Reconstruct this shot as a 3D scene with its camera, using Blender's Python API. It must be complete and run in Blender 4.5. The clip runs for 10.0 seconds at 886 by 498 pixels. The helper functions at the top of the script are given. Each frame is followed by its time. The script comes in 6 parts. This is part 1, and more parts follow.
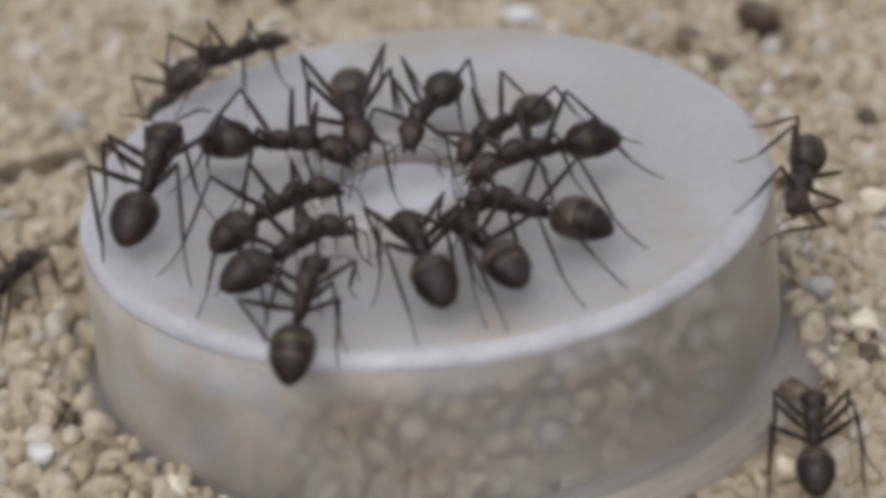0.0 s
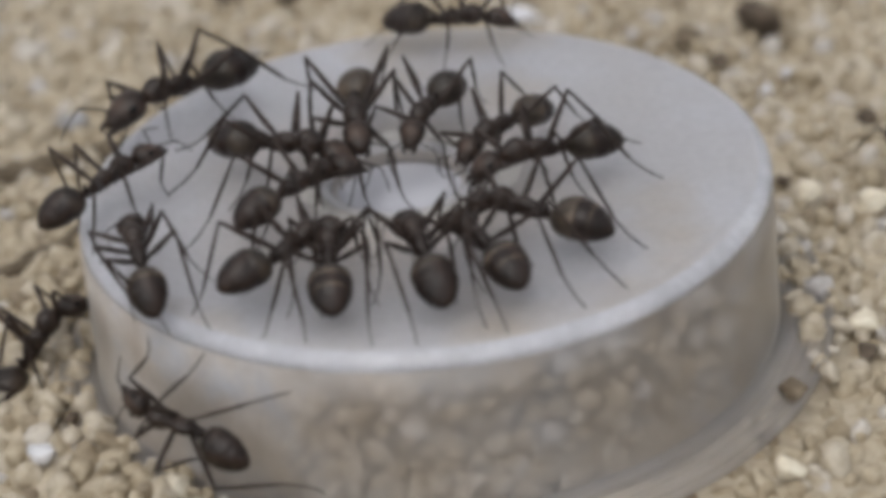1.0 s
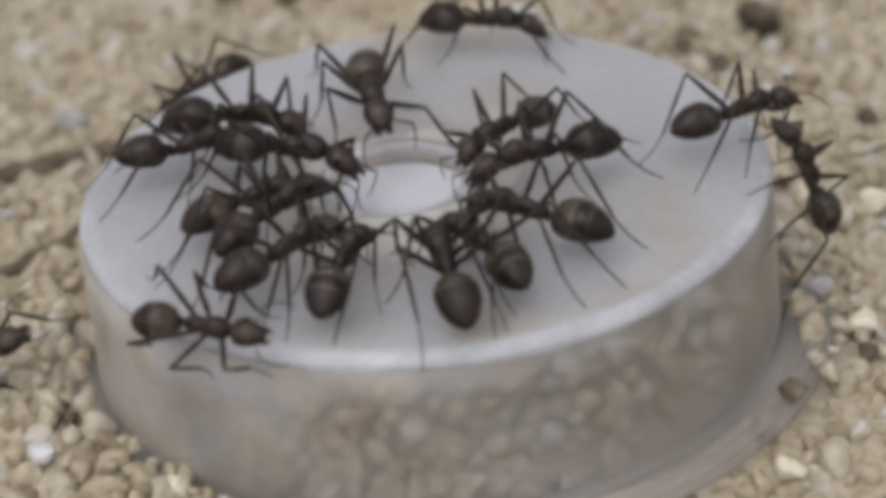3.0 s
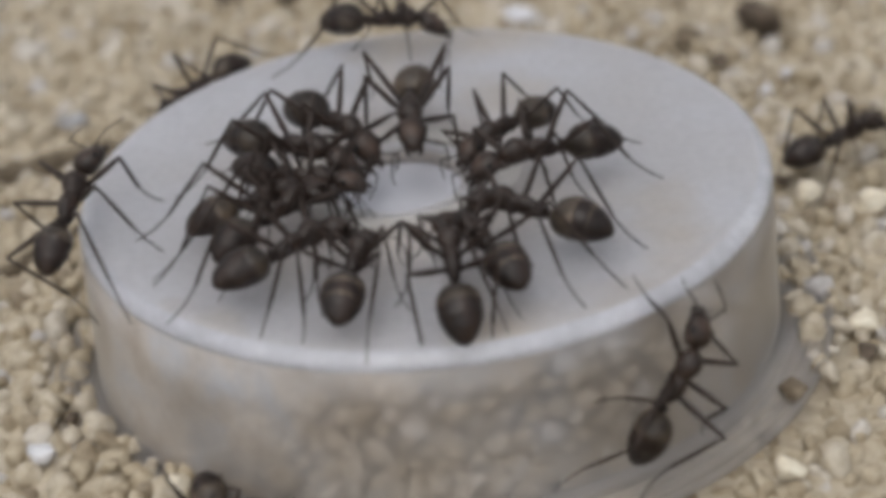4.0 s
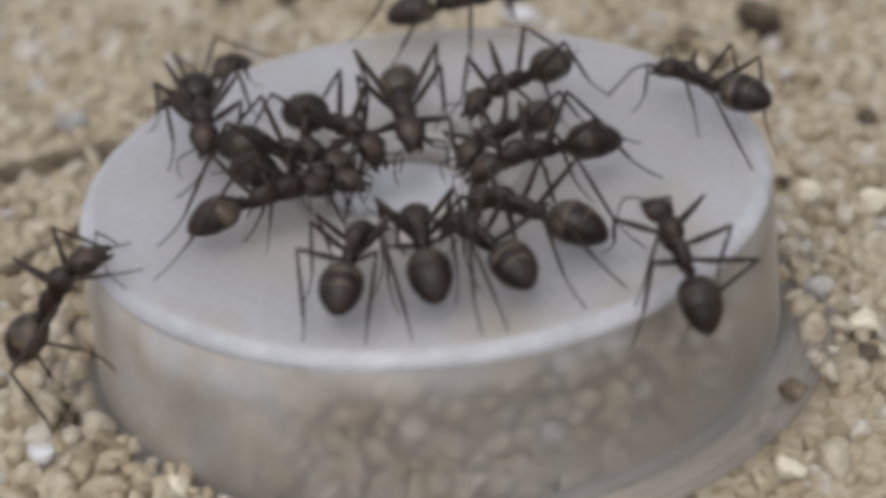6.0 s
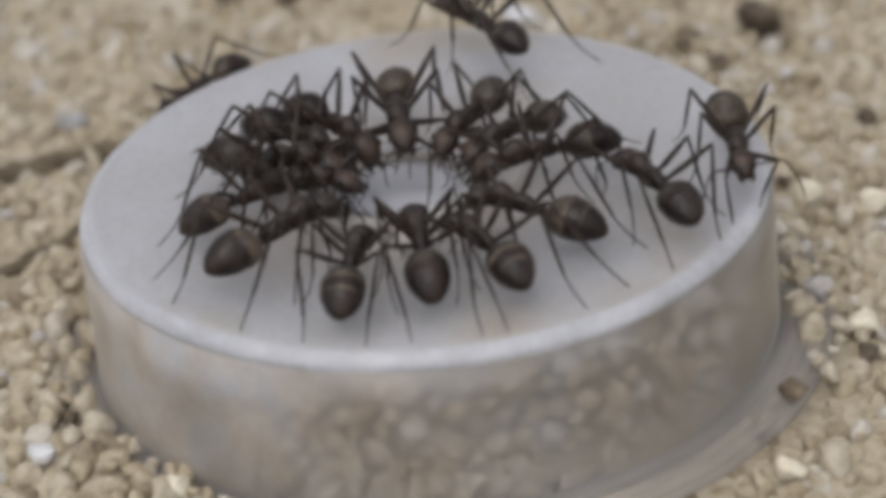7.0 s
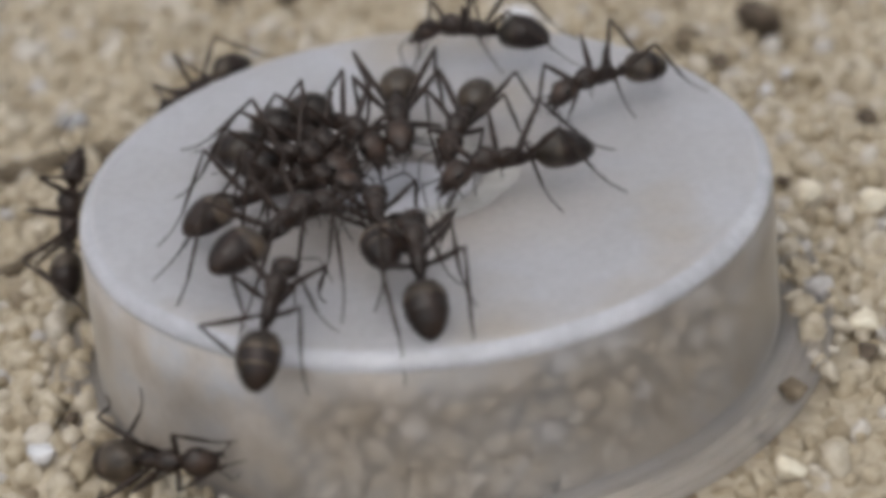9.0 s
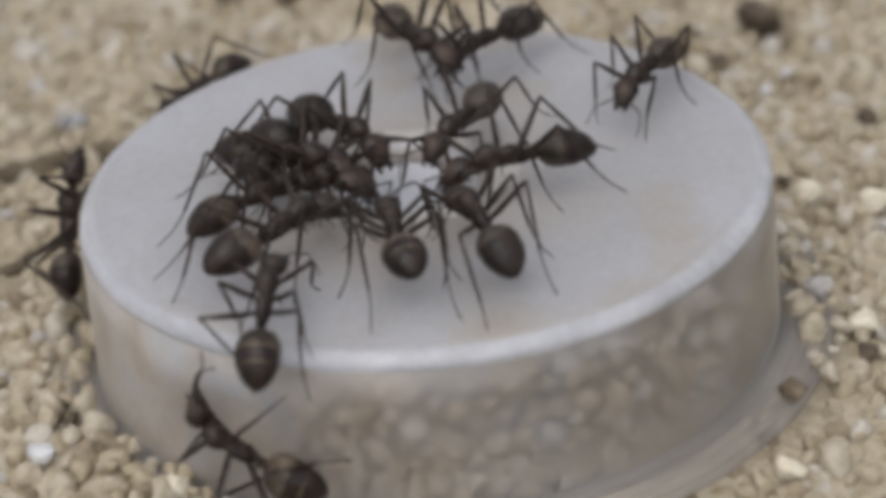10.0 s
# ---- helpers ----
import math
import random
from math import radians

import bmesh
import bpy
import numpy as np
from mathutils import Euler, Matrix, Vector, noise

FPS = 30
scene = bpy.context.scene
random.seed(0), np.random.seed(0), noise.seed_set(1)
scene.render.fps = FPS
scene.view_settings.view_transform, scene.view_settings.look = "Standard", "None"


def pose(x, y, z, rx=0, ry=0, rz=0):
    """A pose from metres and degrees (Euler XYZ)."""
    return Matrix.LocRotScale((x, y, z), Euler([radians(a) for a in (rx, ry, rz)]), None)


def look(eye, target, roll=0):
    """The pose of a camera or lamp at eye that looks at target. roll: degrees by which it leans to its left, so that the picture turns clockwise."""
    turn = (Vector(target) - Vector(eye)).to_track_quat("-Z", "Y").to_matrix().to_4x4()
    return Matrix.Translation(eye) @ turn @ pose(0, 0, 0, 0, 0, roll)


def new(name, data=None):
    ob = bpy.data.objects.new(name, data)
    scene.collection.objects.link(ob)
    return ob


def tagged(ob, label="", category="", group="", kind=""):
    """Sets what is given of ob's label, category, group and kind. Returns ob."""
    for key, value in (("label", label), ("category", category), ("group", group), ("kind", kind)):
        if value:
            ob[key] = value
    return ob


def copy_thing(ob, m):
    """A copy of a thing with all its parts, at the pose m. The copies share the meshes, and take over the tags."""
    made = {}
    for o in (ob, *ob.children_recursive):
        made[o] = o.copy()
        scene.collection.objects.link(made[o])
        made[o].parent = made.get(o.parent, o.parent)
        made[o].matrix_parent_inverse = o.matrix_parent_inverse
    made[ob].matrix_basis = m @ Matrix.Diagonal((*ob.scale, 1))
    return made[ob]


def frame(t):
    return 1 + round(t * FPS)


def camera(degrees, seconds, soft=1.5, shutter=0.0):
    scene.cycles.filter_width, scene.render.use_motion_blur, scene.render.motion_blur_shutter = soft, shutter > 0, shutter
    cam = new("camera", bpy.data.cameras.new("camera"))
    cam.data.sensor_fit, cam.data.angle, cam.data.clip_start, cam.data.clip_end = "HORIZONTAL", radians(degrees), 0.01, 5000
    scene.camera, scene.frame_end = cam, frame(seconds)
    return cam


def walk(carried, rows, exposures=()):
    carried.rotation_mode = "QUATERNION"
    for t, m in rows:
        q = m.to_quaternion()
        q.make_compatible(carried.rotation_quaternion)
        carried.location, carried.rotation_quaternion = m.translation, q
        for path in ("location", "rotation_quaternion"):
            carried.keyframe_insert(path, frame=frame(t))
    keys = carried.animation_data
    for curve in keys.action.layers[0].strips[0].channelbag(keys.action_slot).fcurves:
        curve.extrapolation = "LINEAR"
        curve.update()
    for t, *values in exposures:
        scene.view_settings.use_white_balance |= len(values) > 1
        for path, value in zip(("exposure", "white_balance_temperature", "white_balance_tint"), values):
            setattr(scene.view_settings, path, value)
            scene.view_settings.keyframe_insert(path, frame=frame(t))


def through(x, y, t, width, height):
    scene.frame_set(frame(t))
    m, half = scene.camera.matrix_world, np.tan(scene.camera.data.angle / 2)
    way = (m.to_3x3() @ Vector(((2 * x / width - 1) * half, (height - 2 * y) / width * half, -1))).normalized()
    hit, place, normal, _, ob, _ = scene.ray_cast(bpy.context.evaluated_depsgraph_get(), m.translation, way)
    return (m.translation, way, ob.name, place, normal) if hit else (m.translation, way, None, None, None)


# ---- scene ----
from mathutils import Quaternion

MM = 0.001

# ---- camera: it stands still ----
cam = camera(20.0, 10.0, soft=6.0)
cam.data.dof.use_dof, cam.data.dof.focus_distance, cam.data.dof.aperture_fstop = True, 0.123, 40.0      # the sand behind is out of focus
STAND = look((0.00063, -0.11225, 0.0692), (0.00063, 0.00061, 0.00469), -5.52)
walk(cam, [(0.0, STAND), (10.0, STAND)])

# ---- light: a bright, hazy sky ----
SUN_UP, SUN_ROUND = 66, 203
world = bpy.data.worlds.new("sky")
scene.world = world
world.use_nodes = True
wn = world.node_tree.nodes
sky = wn.new("ShaderNodeTexSky")
sky.sky_type, sky.sun_disc = "NISHITA", False
sky.sun_elevation, sky.sun_rotation = radians(SUN_UP), radians(SUN_ROUND)
sky.air_density, sky.dust_density, sky.ozone_density = 1.0, 4.0, 1.0
haze = wn.new("ShaderNodeHueSaturation")
haze.inputs["Saturation"].default_value = 0.27
world.node_tree.links.new(sky.outputs[0], haze.inputs["Color"])
world.node_tree.links.new(haze.outputs[0], wn["Background"].inputs[0])
wn["Background"].inputs[1].default_value = 0.15
sun = new("sun", bpy.data.lights.new("sun", "SUN"))
sun.data.energy, sun.data.angle, sun.data.color = 0.5, radians(110), (1.0, 0.95, 0.88)
a, e = radians(SUN_ROUND), radians(SUN_UP)
sun.matrix_world = look((math.sin(a) * math.cos(e), math.cos(a) * math.cos(e), math.sin(e)), (0, 0, 0))
scene.view_settings.exposure = 0.045


# ---- materials ----
def material(name, rough=0.5, spec=0.5):
    m = bpy.data.materials.new(name)
    m.use_nodes = True
    b = m.node_tree.nodes["Principled BSDF"]
    b.inputs["Roughness"].default_value = rough
    b.inputs["Specular IOR Level"].default_value = spec
    return m, m.node_tree.nodes, m.node_tree.links, b


def ramp(nodes, links, source, stops):
    r = nodes.new("ShaderNodeValToRGB")
    while len(r.color_ramp.elements) < len(stops):
        r.color_ramp.elements.new(0.5)
    for el, (p, c) in zip(r.color_ramp.elements, stops):
        el.position, el.color = p, (*c, 1)
    links.new(source, r.inputs[0])
    return r.outputs[0]


def grain(nodes, links, scale, detail=4.0, kind="Object"):
    """Noise of that scale per metre in the thing's own space."""
    tc, n = nodes.new("ShaderNodeTexCoord"), nodes.new("ShaderNodeTexNoise")
    n.inputs["Scale"].default_value, n.inputs["Detail"].default_value = scale, detail
    links.new(tc.outputs[kind], n.inputs["Vector"])
    return n.outputs["Fac"]


def bump(nodes, links, bsdf, source, strength, distance):
    b = nodes.new("ShaderNodeBump")
    b.inputs["Strength"].default_value, b.inputs["Distance"].default_value = strength, distance
    links.new(source, b.inputs["Height"])
    links.new(b.outputs[0], bsdf.inputs["Normal"])


def blend(nodes, links, a, b, fac, mode="MIX"):
    m = nodes.new("ShaderNodeMix")
    m.data_type, m.blend_type = "RGBA", mode
    for s, v in ((m.inputs[0], fac), (m.inputs[6], a), (m.inputs[7], b)):
        if isinstance(v, bpy.types.NodeSocket):
            links.new(v, s)
        else:
            s.default_value = v if isinstance(v, float) else (*v, 1)
    return m.outputs[2]


SAND_TONES = [(0.0, (0.23, 0.186, 0.132)), (0.1, (0.37, 0.313, 0.223)), (0.35, (0.43, 0.372, 0.277)), (0.6, (0.475, 0.42, 0.327)),
              (0.84, (0.515, 0.47, 0.388)), (0.95, (0.565, 0.535, 0.485)), (1.0, (0.45, 0.44, 0.44))]


def sand_material(name, per):
    """Quartz sand: each grain has its own tone, with faint veins and pits."""
    m, nodes, links, b = material(name, 0.62, 0.35)
    if per == "island":
        tone = nodes.new("ShaderNodeNewGeometry").outputs["Random Per Island"]
    elif per == "object":
        tone = nodes.new("ShaderNodeObjectInfo").outputs["Random"]
    else:
        tone = grain(nodes, links, 700, 3)
    c = ramp(nodes, links, tone, SAND_TONES)
    veins = ramp(nodes, links, grain(nodes, links, 1500, 5), [(0.3, (0.55, 0.48, 0.38)), (0.62, (1.06, 1.06, 1.06))])
    links.new(blend(nodes, links, c, veins, 0.65, "MULTIPLY"), b.inputs["Base Color"])
    bump(nodes, links, b, grain(nodes, links, 4000, 4), 0.5, 0.0001)
    b.inputs["Subsurface Weight"].default_value = 0.0
    return m


SAND_BED = sand_material("sand_bed", "noise")
SAND_MANY = sand_material("sand_grains", "island")
SAND_ONE = sand_material("sand_grain", "object")


def stone_material(name, dark, light, rough=0.7):
    m, nodes, links, b = material(name, rough, 0.35)
    links.new(ramp(nodes, links, grain(nodes, links, 900, 5), [(0.35, dark), (0.65, light)]), b.inputs["Base Color"])
    bump(nodes, links, b, grain(nodes, links, 3000, 4), 0.6, 0.00015)
    return m


SEED = stone_material("dark_seed", (0.045, 0.033, 0.024), (0.13, 0.10, 0.072), 0.75)
HUSK = stone_material("brown_husk", (0.10, 0.075, 0.05), (0.2, 0.16, 0.11), 0.8)
QUARTZ = stone_material("white_quartz", (0.52, 0.53, 0.55), (0.70, 0.70, 0.73), 0.45)
SLATE = stone_material("grey_stone", (0.25, 0.255, 0.27), (0.40, 0.40, 0.41))
CREAM = stone_material("cream_stone", (0.62, 0.55, 0.42), (0.80, 0.75, 0.62))
CRUST = stone_material("sugar_crust", (0.40, 0.38, 0.355), (0.50, 0.485, 0.465), 0.5)
TWIG = stone_material("dry_root", (0.08, 0.062, 0.042), (0.18, 0.145, 0.10), 0.85)


def milky(name, tones, through, see, frosted=0.0, smears=False, rough=0.35, milkier=0.0, patch=120):
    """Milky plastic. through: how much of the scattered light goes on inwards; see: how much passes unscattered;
    frosted: how much of that is blurred; milkier: how much less passes towards the top, the left and the back."""
    m = bpy.data.materials.new(name)
    m.use_nodes = True
    nodes, links = m.node_tree.nodes, m.node_tree.links
    nodes.remove(nodes["Principled BSDF"])
    tint = ramp(nodes, links, grain(nodes, links, patch, 4), list(zip((0.3, 0.5, 0.7), tones)))
    if smears:
        smear = ramp(nodes, links, grain(nodes, links, 75, 3), [(0.55, (0.0, 0.0, 0.0)), (0.74, (1.0, 1.0, 1.0))])
        tint = blend(nodes, links, tint, (0.45, 0.39, 0.31), smear)
        tc, away, mr = nodes.new("ShaderNodeTexCoord"), nodes.new("ShaderNodeVectorMath"), nodes.new("ShaderNodeMapRange")
        away.operation = "DISTANCE"      # a sticky film where the ants drink
        links.new(tc.outputs["Object"], away.inputs[0])
        away.inputs[1].default_value = (-1.2 * MM, -1.5 * MM, 9.3 * MM)
        ragged = nodes.new("ShaderNodeMath")
        ragged.operation = "MULTIPLY_ADD"
        links.new(grain(nodes, links, 130, 4), ragged.inputs[0])
        ragged.inputs[1].default_value = 9 * MM
        links.new(away.outputs["Value"], ragged.inputs[2])
        links.new(ragged.outputs[0], mr.inputs["Value"])
        mr.inputs["From Min"].default_value, mr.inputs["From Max"].default_value = 9 * MM, 15.5 * MM
        mr.inputs["To Min"].default_value, mr.inputs["To Max"].default_value = 0.75, 0.0
        tint = blend(nodes, links, tint, (0.60, 0.545, 0.495), mr.outputs[0])
    fine = ramp(nodes, links, grain(nodes, links, 2300, 3), [(0.3, (0.84, 0.84, 0.85)), (0.7, (1.0, 1.0, 1.0))])
    tint = blend(nodes, links, tint, fine, 0.7, "MULTIPLY")
    bp = nodes.new("ShaderNodeBump")
    bp.inputs["Strength"].default_value, bp.inputs["Distance"].default_value = 0.3, 0.0001
    links.new(grain(nodes, links, 1100, 5), bp.inputs["Height"])

    def bsdf(kind, colour=None):
        n = nodes.new("ShaderNodeBsdf" + kind)
        if colour is None:
            links.new(tint, n.inputs["Color"])
        else:
            n.inputs["Color"].default_value = (*colour, 1)
        if "Normal" in n.inputs and kind != "Refraction":
            links.new(bp.outputs[0], n.inputs["Normal"])
        return n

    def mix(a, b, fac):
        s = nodes.new("ShaderNodeMixShader")
        if isinstance(fac, float):
            s.inputs[0].default_value = fac
        else:
            links.new(fac, s.inputs[0])
        links.new(a, s.inputs[1])
        links.new(b, s.inputs[2])
        return s.outputs[0]

    if see:
        skin_deep = bsdf("Diffuse")
    else:      # light that falls on the thick plastic spreads in it
        skin_deep = nodes.new("ShaderNodeSubsurfaceScattering")
        skin_deep.falloff = "BURLEY"
        skin_deep.inputs["Scale"].default_value, skin_deep.inputs["Radius"].default_value = 0.0035, (1.0, 1.0, 1.0)
        links.new(tint, skin_deep.inputs["Color"])
        links.new(bp.outputs[0], skin_deep.inputs["Normal"])
    body = mix(skin_deep.outputs[0], bsdf("Translucent").outputs[0], through)
    if see:
        clear = bsdf("Transparent", (0.97, 0.97, 0.98)).outputs[0]
        if frosted:
            r = bsdf("Refraction", (0.97, 0.97, 0.98))
            r.inputs["Roughness"].default_value, r.inputs["IOR"].default_value = 0.45, 1.1
            clear = mix(clear, r.outputs[0], frosted)
        if milkier:
            # clearer towards the right, the front and the bottom, broken up by noise
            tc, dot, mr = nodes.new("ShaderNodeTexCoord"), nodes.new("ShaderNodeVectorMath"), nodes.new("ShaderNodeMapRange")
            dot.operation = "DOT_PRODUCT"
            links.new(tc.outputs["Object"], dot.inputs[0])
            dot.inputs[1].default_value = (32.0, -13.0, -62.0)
            drift, spare = nodes.new("ShaderNodeMath"), nodes.new("ShaderNodeMath")
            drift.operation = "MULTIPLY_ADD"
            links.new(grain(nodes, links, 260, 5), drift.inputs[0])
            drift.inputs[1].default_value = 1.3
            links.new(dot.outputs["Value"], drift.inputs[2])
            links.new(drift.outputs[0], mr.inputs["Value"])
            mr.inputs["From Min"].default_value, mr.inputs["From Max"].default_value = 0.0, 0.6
            mr.inputs["To Min"].default_value, mr.inputs["To Max"].default_value = see - milkier, see
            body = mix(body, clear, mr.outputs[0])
        else:
            body = mix(body, clear, see)
    gloss = bsdf("Glossy", (1, 1, 1))
    gloss.inputs["Roughness"].default_value = rough
    facing, power, add = nodes.new("ShaderNodeLayerWeight"), nodes.new("ShaderNodeMath"), nodes.new("ShaderNodeMath")
    power.operation, add.operation = "POWER", "MULTIPLY_ADD"
    links.new(facing.outputs["Facing"], power.inputs[0])
    power.inputs[1].default_value = 4.0
    links.new(power.outputs[0], add.inputs[0])
    add.inputs[1].default_value, add.inputs[2].default_value = 0.8, 0.03
    links.new(mix(body, gloss.outputs[0], add.outputs[0]), nodes["Material Output"].inputs[0])
    return m


PLASTIC = milky("frosted_plastic", ((0.58, 0.51, 0.44), (0.74, 0.69, 0.645), (0.68, 0.70, 0.75)), 0.25, 0.77, 0.38, milkier=0.45, patch=330)
# the top's plastic in paler tones: the light on the rim's slope, painted in
EDGE = milky("milky_plastic_rim", ((0.50, 0.512, 0.55), (0.57, 0.582, 0.63), (0.665, 0.678, 0.725)), 0.2, 0.0, rough=0.25, patch=420)
TOP = milky("milky_plastic_top", ((0.485, 0.479, 0.492), (0.518, 0.519, 0.546), (0.545, 0.552, 0.592)), 0.3, 0.0, smears=True)
# near white, so that the highlight at the well's edge is in the colour
LIP = milky("glint_white_plastic", ((0.74, 0.74, 0.75), (0.80, 0.80, 0.815), (0.85, 0.85, 0.865)), 0.2, 0.0, rough=0.08)
FOOT = milky("foot_ring_plastic", ((0.58, 0.565, 0.555), (0.64, 0.635, 0.64), (0.70, 0.705, 0.73)), 0.45, 0.85, 0.5, rough=0.25)
CLEAR = milky("clear_plastic", ((0.70, 0.69, 0.70), (0.75, 0.75, 0.77), (0.80, 0.80, 0.82)), 0.5, 0.94, 0.0, rough=0.25)


def chitin(name, base, brown, split, rough, vary=False):
    """Ant cuticle; brown shines through before the plane y = split (mm) of the part, on some ants more than on others."""
    m, nodes, links, b = material(name, rough, 0.34)
    tc, sep, mr = nodes.new("ShaderNodeTexCoord"), nodes.new("ShaderNodeSeparateXYZ"), nodes.new("ShaderNodeMapRange")
    links.new(tc.outputs["Object"], sep.inputs[0])
    links.new(sep.outputs["Y"], mr.inputs["Value"])
    mr.inputs["From Min"].default_value, mr.inputs["From Max"].default_value = (split - 0.12) * MM, (split + 0.12) * MM
    if vary:
        each = ramp(nodes, links, nodes.new("ShaderNodeObjectInfo").outputs["Random"], [(0.0, base), (0.35, [x * 0.45 for x in brown]), (0.75, brown), (1.0, [x * 1.1 for x in brown])])
    else:
        each = brown
    c = blend(nodes, links, base, each, mr.outputs[0])
    mottle = ramp(nodes, links, grain(nodes, links, 1400, 4), [(0.34, (0.30, 0.29, 0.28)), (0.66, (1.2, 1.18, 1.15))])
    c = blend(nodes, links, c, mottle, 0.8, "MULTIPLY")
    blotch = ramp(nodes, links, grain(nodes, links, 620, 3), [(0.38, (0.62, 0.60, 0.58)), (0.64, (1.35, 1.3, 1.25))])
    links.new(blend(nodes, links, c, blotch, 0.9, "MULTIPLY"), b.inputs["Base Color"])
    bump(nodes, links, b, grain(nodes, links, 1500, 5), 0.7, 0.0002)
    return m


BODY = chitin("ant_cuticle", (0.030, 0.0185, 0.0145), (0.041, 0.027, 0.021), 0.0, 0.38)
GASTER = chitin("ant_gaster", (0.020, 0.0125, 0.0102), (0.086, 0.068, 0.052), -1.2, 0.33, vary=True)
LIMB = chitin("ant_limb", (0.024, 0.0152, 0.012), (0.034, 0.022, 0.0172), 0.0, 0.5)
EYE = chitin("ant_eye", (0.006, 0.006, 0.006), (0.008, 0.008, 0.008), 0.0, 0.2)
MEMBRANE = chitin("ant_membrane", (0.115, 0.092, 0.072), (0.14, 0.112, 0.087), 0.0, 0.42)


def syrup_material():
    m, nodes, links, b = material("sugar_water", 0.06, 0.5)
    links.new(ramp(nodes, links, grain(nodes, links, 200, 3), [(0.35, (0.54, 0.545, 0.59)), (0.65, (0.61, 0.617, 0.67))]), b.inputs["Base Color"])
    return m


SYRUP = syrup_material()


# ---- building ----
def part(name, bm, mat, parent=None, label="", at=(0, 0, 0), smooth=True):
    me = bpy.data.meshes.new(name)
    bm.to_mesh(me)
    bm.free()
    me.materials.append(mat)
    if smooth:
        me.shade_smooth()
    ob = new(name, me)
    ob.parent = parent
    ob.location = at
    return tagged(ob, label)


def ring(bm, centre, u, v, ru, rv, n):
    c, u, v = Vector(centre), Vector(u), Vector(v)
    return [bm.verts.new((c + u * ru * math.cos(2 * math.pi * k / n) + v * rv * math.sin(2 * math.pi * k / n)) * MM) for k in range(n)]


def skin(bm, rings, caps=True):
    for a, b in zip(rings, rings[1:]):
        n = len(a)
        for k in range(n):
            bm.faces.new((a[k], a[(k + 1) % n], b[(k + 1) % n], b[k]))
    if caps:
        bm.faces.new(list(reversed(rings[0])))
        bm.faces.new(rings[-1])
    bmesh.ops.recalc_face_normals(bm, faces=bm.faces[:])


def pod(bm, profile, n=14):
    """A body of oval rings along y: rows of y, half width, half height, height of the axis."""
    skin(bm, [ring(bm, (0, y, z), (1, 0, 0), (0, 0, 1), w, h, n) for y, w, h, z in profile])


def tube(bm, points, radii, n=7):
    pts = [Vector(p) for p in points]
    rings = []
    for i, p in enumerate(pts):
        d = (pts[min(i + 1, len(pts) - 1)] - pts[max(i - 1, 0)]).normalized()
        u = d.cross(Vector((0.21, 0.13, 0.97))).normalized()
        rings.append(ring(bm, p, u, d.cross(u), radii[i], radii[i], n))
    skin(bm, rings)


def lathe(name, profile, mat, parent, label="", at=(0, 0, 0), n=128, close=False):
    """A body turned round the z axis: rows of radius and height in mm. A radius of 0 closes it on the axis."""
    bm = bmesh.new()
    rows = []
    for r, z in profile:
        if r == 0:
            rows.append([bm.verts.new((0, 0, z * MM))])
        else:
            rows.append([bm.verts.new((r * MM * math.cos(2 * math.pi * k / n), r * MM * math.sin(2 * math.pi * k / n), z * MM)) for k in range(n)])
    for a, b in zip(rows, rows[1:] + (rows[:1] if close else [])):
        for k in range(n):
            j = (k + 1) % n
            quad = [a[k % len(a)], a[j % len(a)], b[j % len(b)], b[k % len(b)]]
            quad = [v for i, v in enumerate(quad) if v not in quad[:i]]
            if len(quad) > 2:
                bm.faces.new(quad)
    bmesh.ops.recalc_face_normals(bm, faces=bm.faces[:])
    return part(name, bm, mat, parent, label, at)


# ---- ground ----
def mound(x, y):
    """Height of the sand in mm: gentle heaps, banked up a little round the feeder."""
    h = 0.55 * noise.noise((x * 0.09, y * 0.09, 3.1)) + 0.3 * noise.noise((x * 0.25, y * 0.25, 7.7))
    r = math.hypot(x, y)
    bank = 1.3 * math.exp(-((r - 21.0) / 3.2) ** 2) * max(0.0, min(1.0, 0.45 - 0.9 * x / max(r, 1)))
    inside = max(0.0, min(1.0, (15.7 - r) / 0.9)) * (4.4 + 0.07 * x + 1.6 * max(0.0, min(1.0, (r - 6) / 7)))      # the cap is filled with sand
    return h + bank - 0.25 + inside


def sand_bed():
    bm = bmesh.new()
    n, half = 150, 75.0
    grid = [[bm.verts.new(((i / n * 2 - 1) * half * MM, (j / n * 2 - 1) * half * MM, (mound((i / n * 2 - 1) * half, (j / n * 2 - 1) * half) - 0.05) * MM))
             for j in range(n + 1)] for i in range(n + 1)]
    for i in range(n):
        for j in range(n):
            bm.faces.new((grid[i][j], grid[i + 1][j], grid[i + 1][j + 1], grid[i][j + 1]))
    edge = [v for v in bm.verts if v.is_boundary]
    far = {}
    for v in edge:
        k = 3.0 / max(abs(v.co.x), abs(v.co.y))
        far[v] = bm.verts.new((v.co.x * k, v.co.y * k, -0.0008))
    for e in [e for e in bm.edges if e.is_boundary and e.verts[0] in far and e.verts[1] in far]:
        bm.faces.new((e.verts[0], e.verts[1], far[e.verts[1]], far[e.verts[0]]))
    bmesh.ops.recalc_face_normals(bm, faces=bm.faces[:])
    return part("ground", bm, SAND_BED)


ground = tagged(sand_bed(), "pale yellow coarse quartz sand ground around the feeder", "ground", kind="structure")


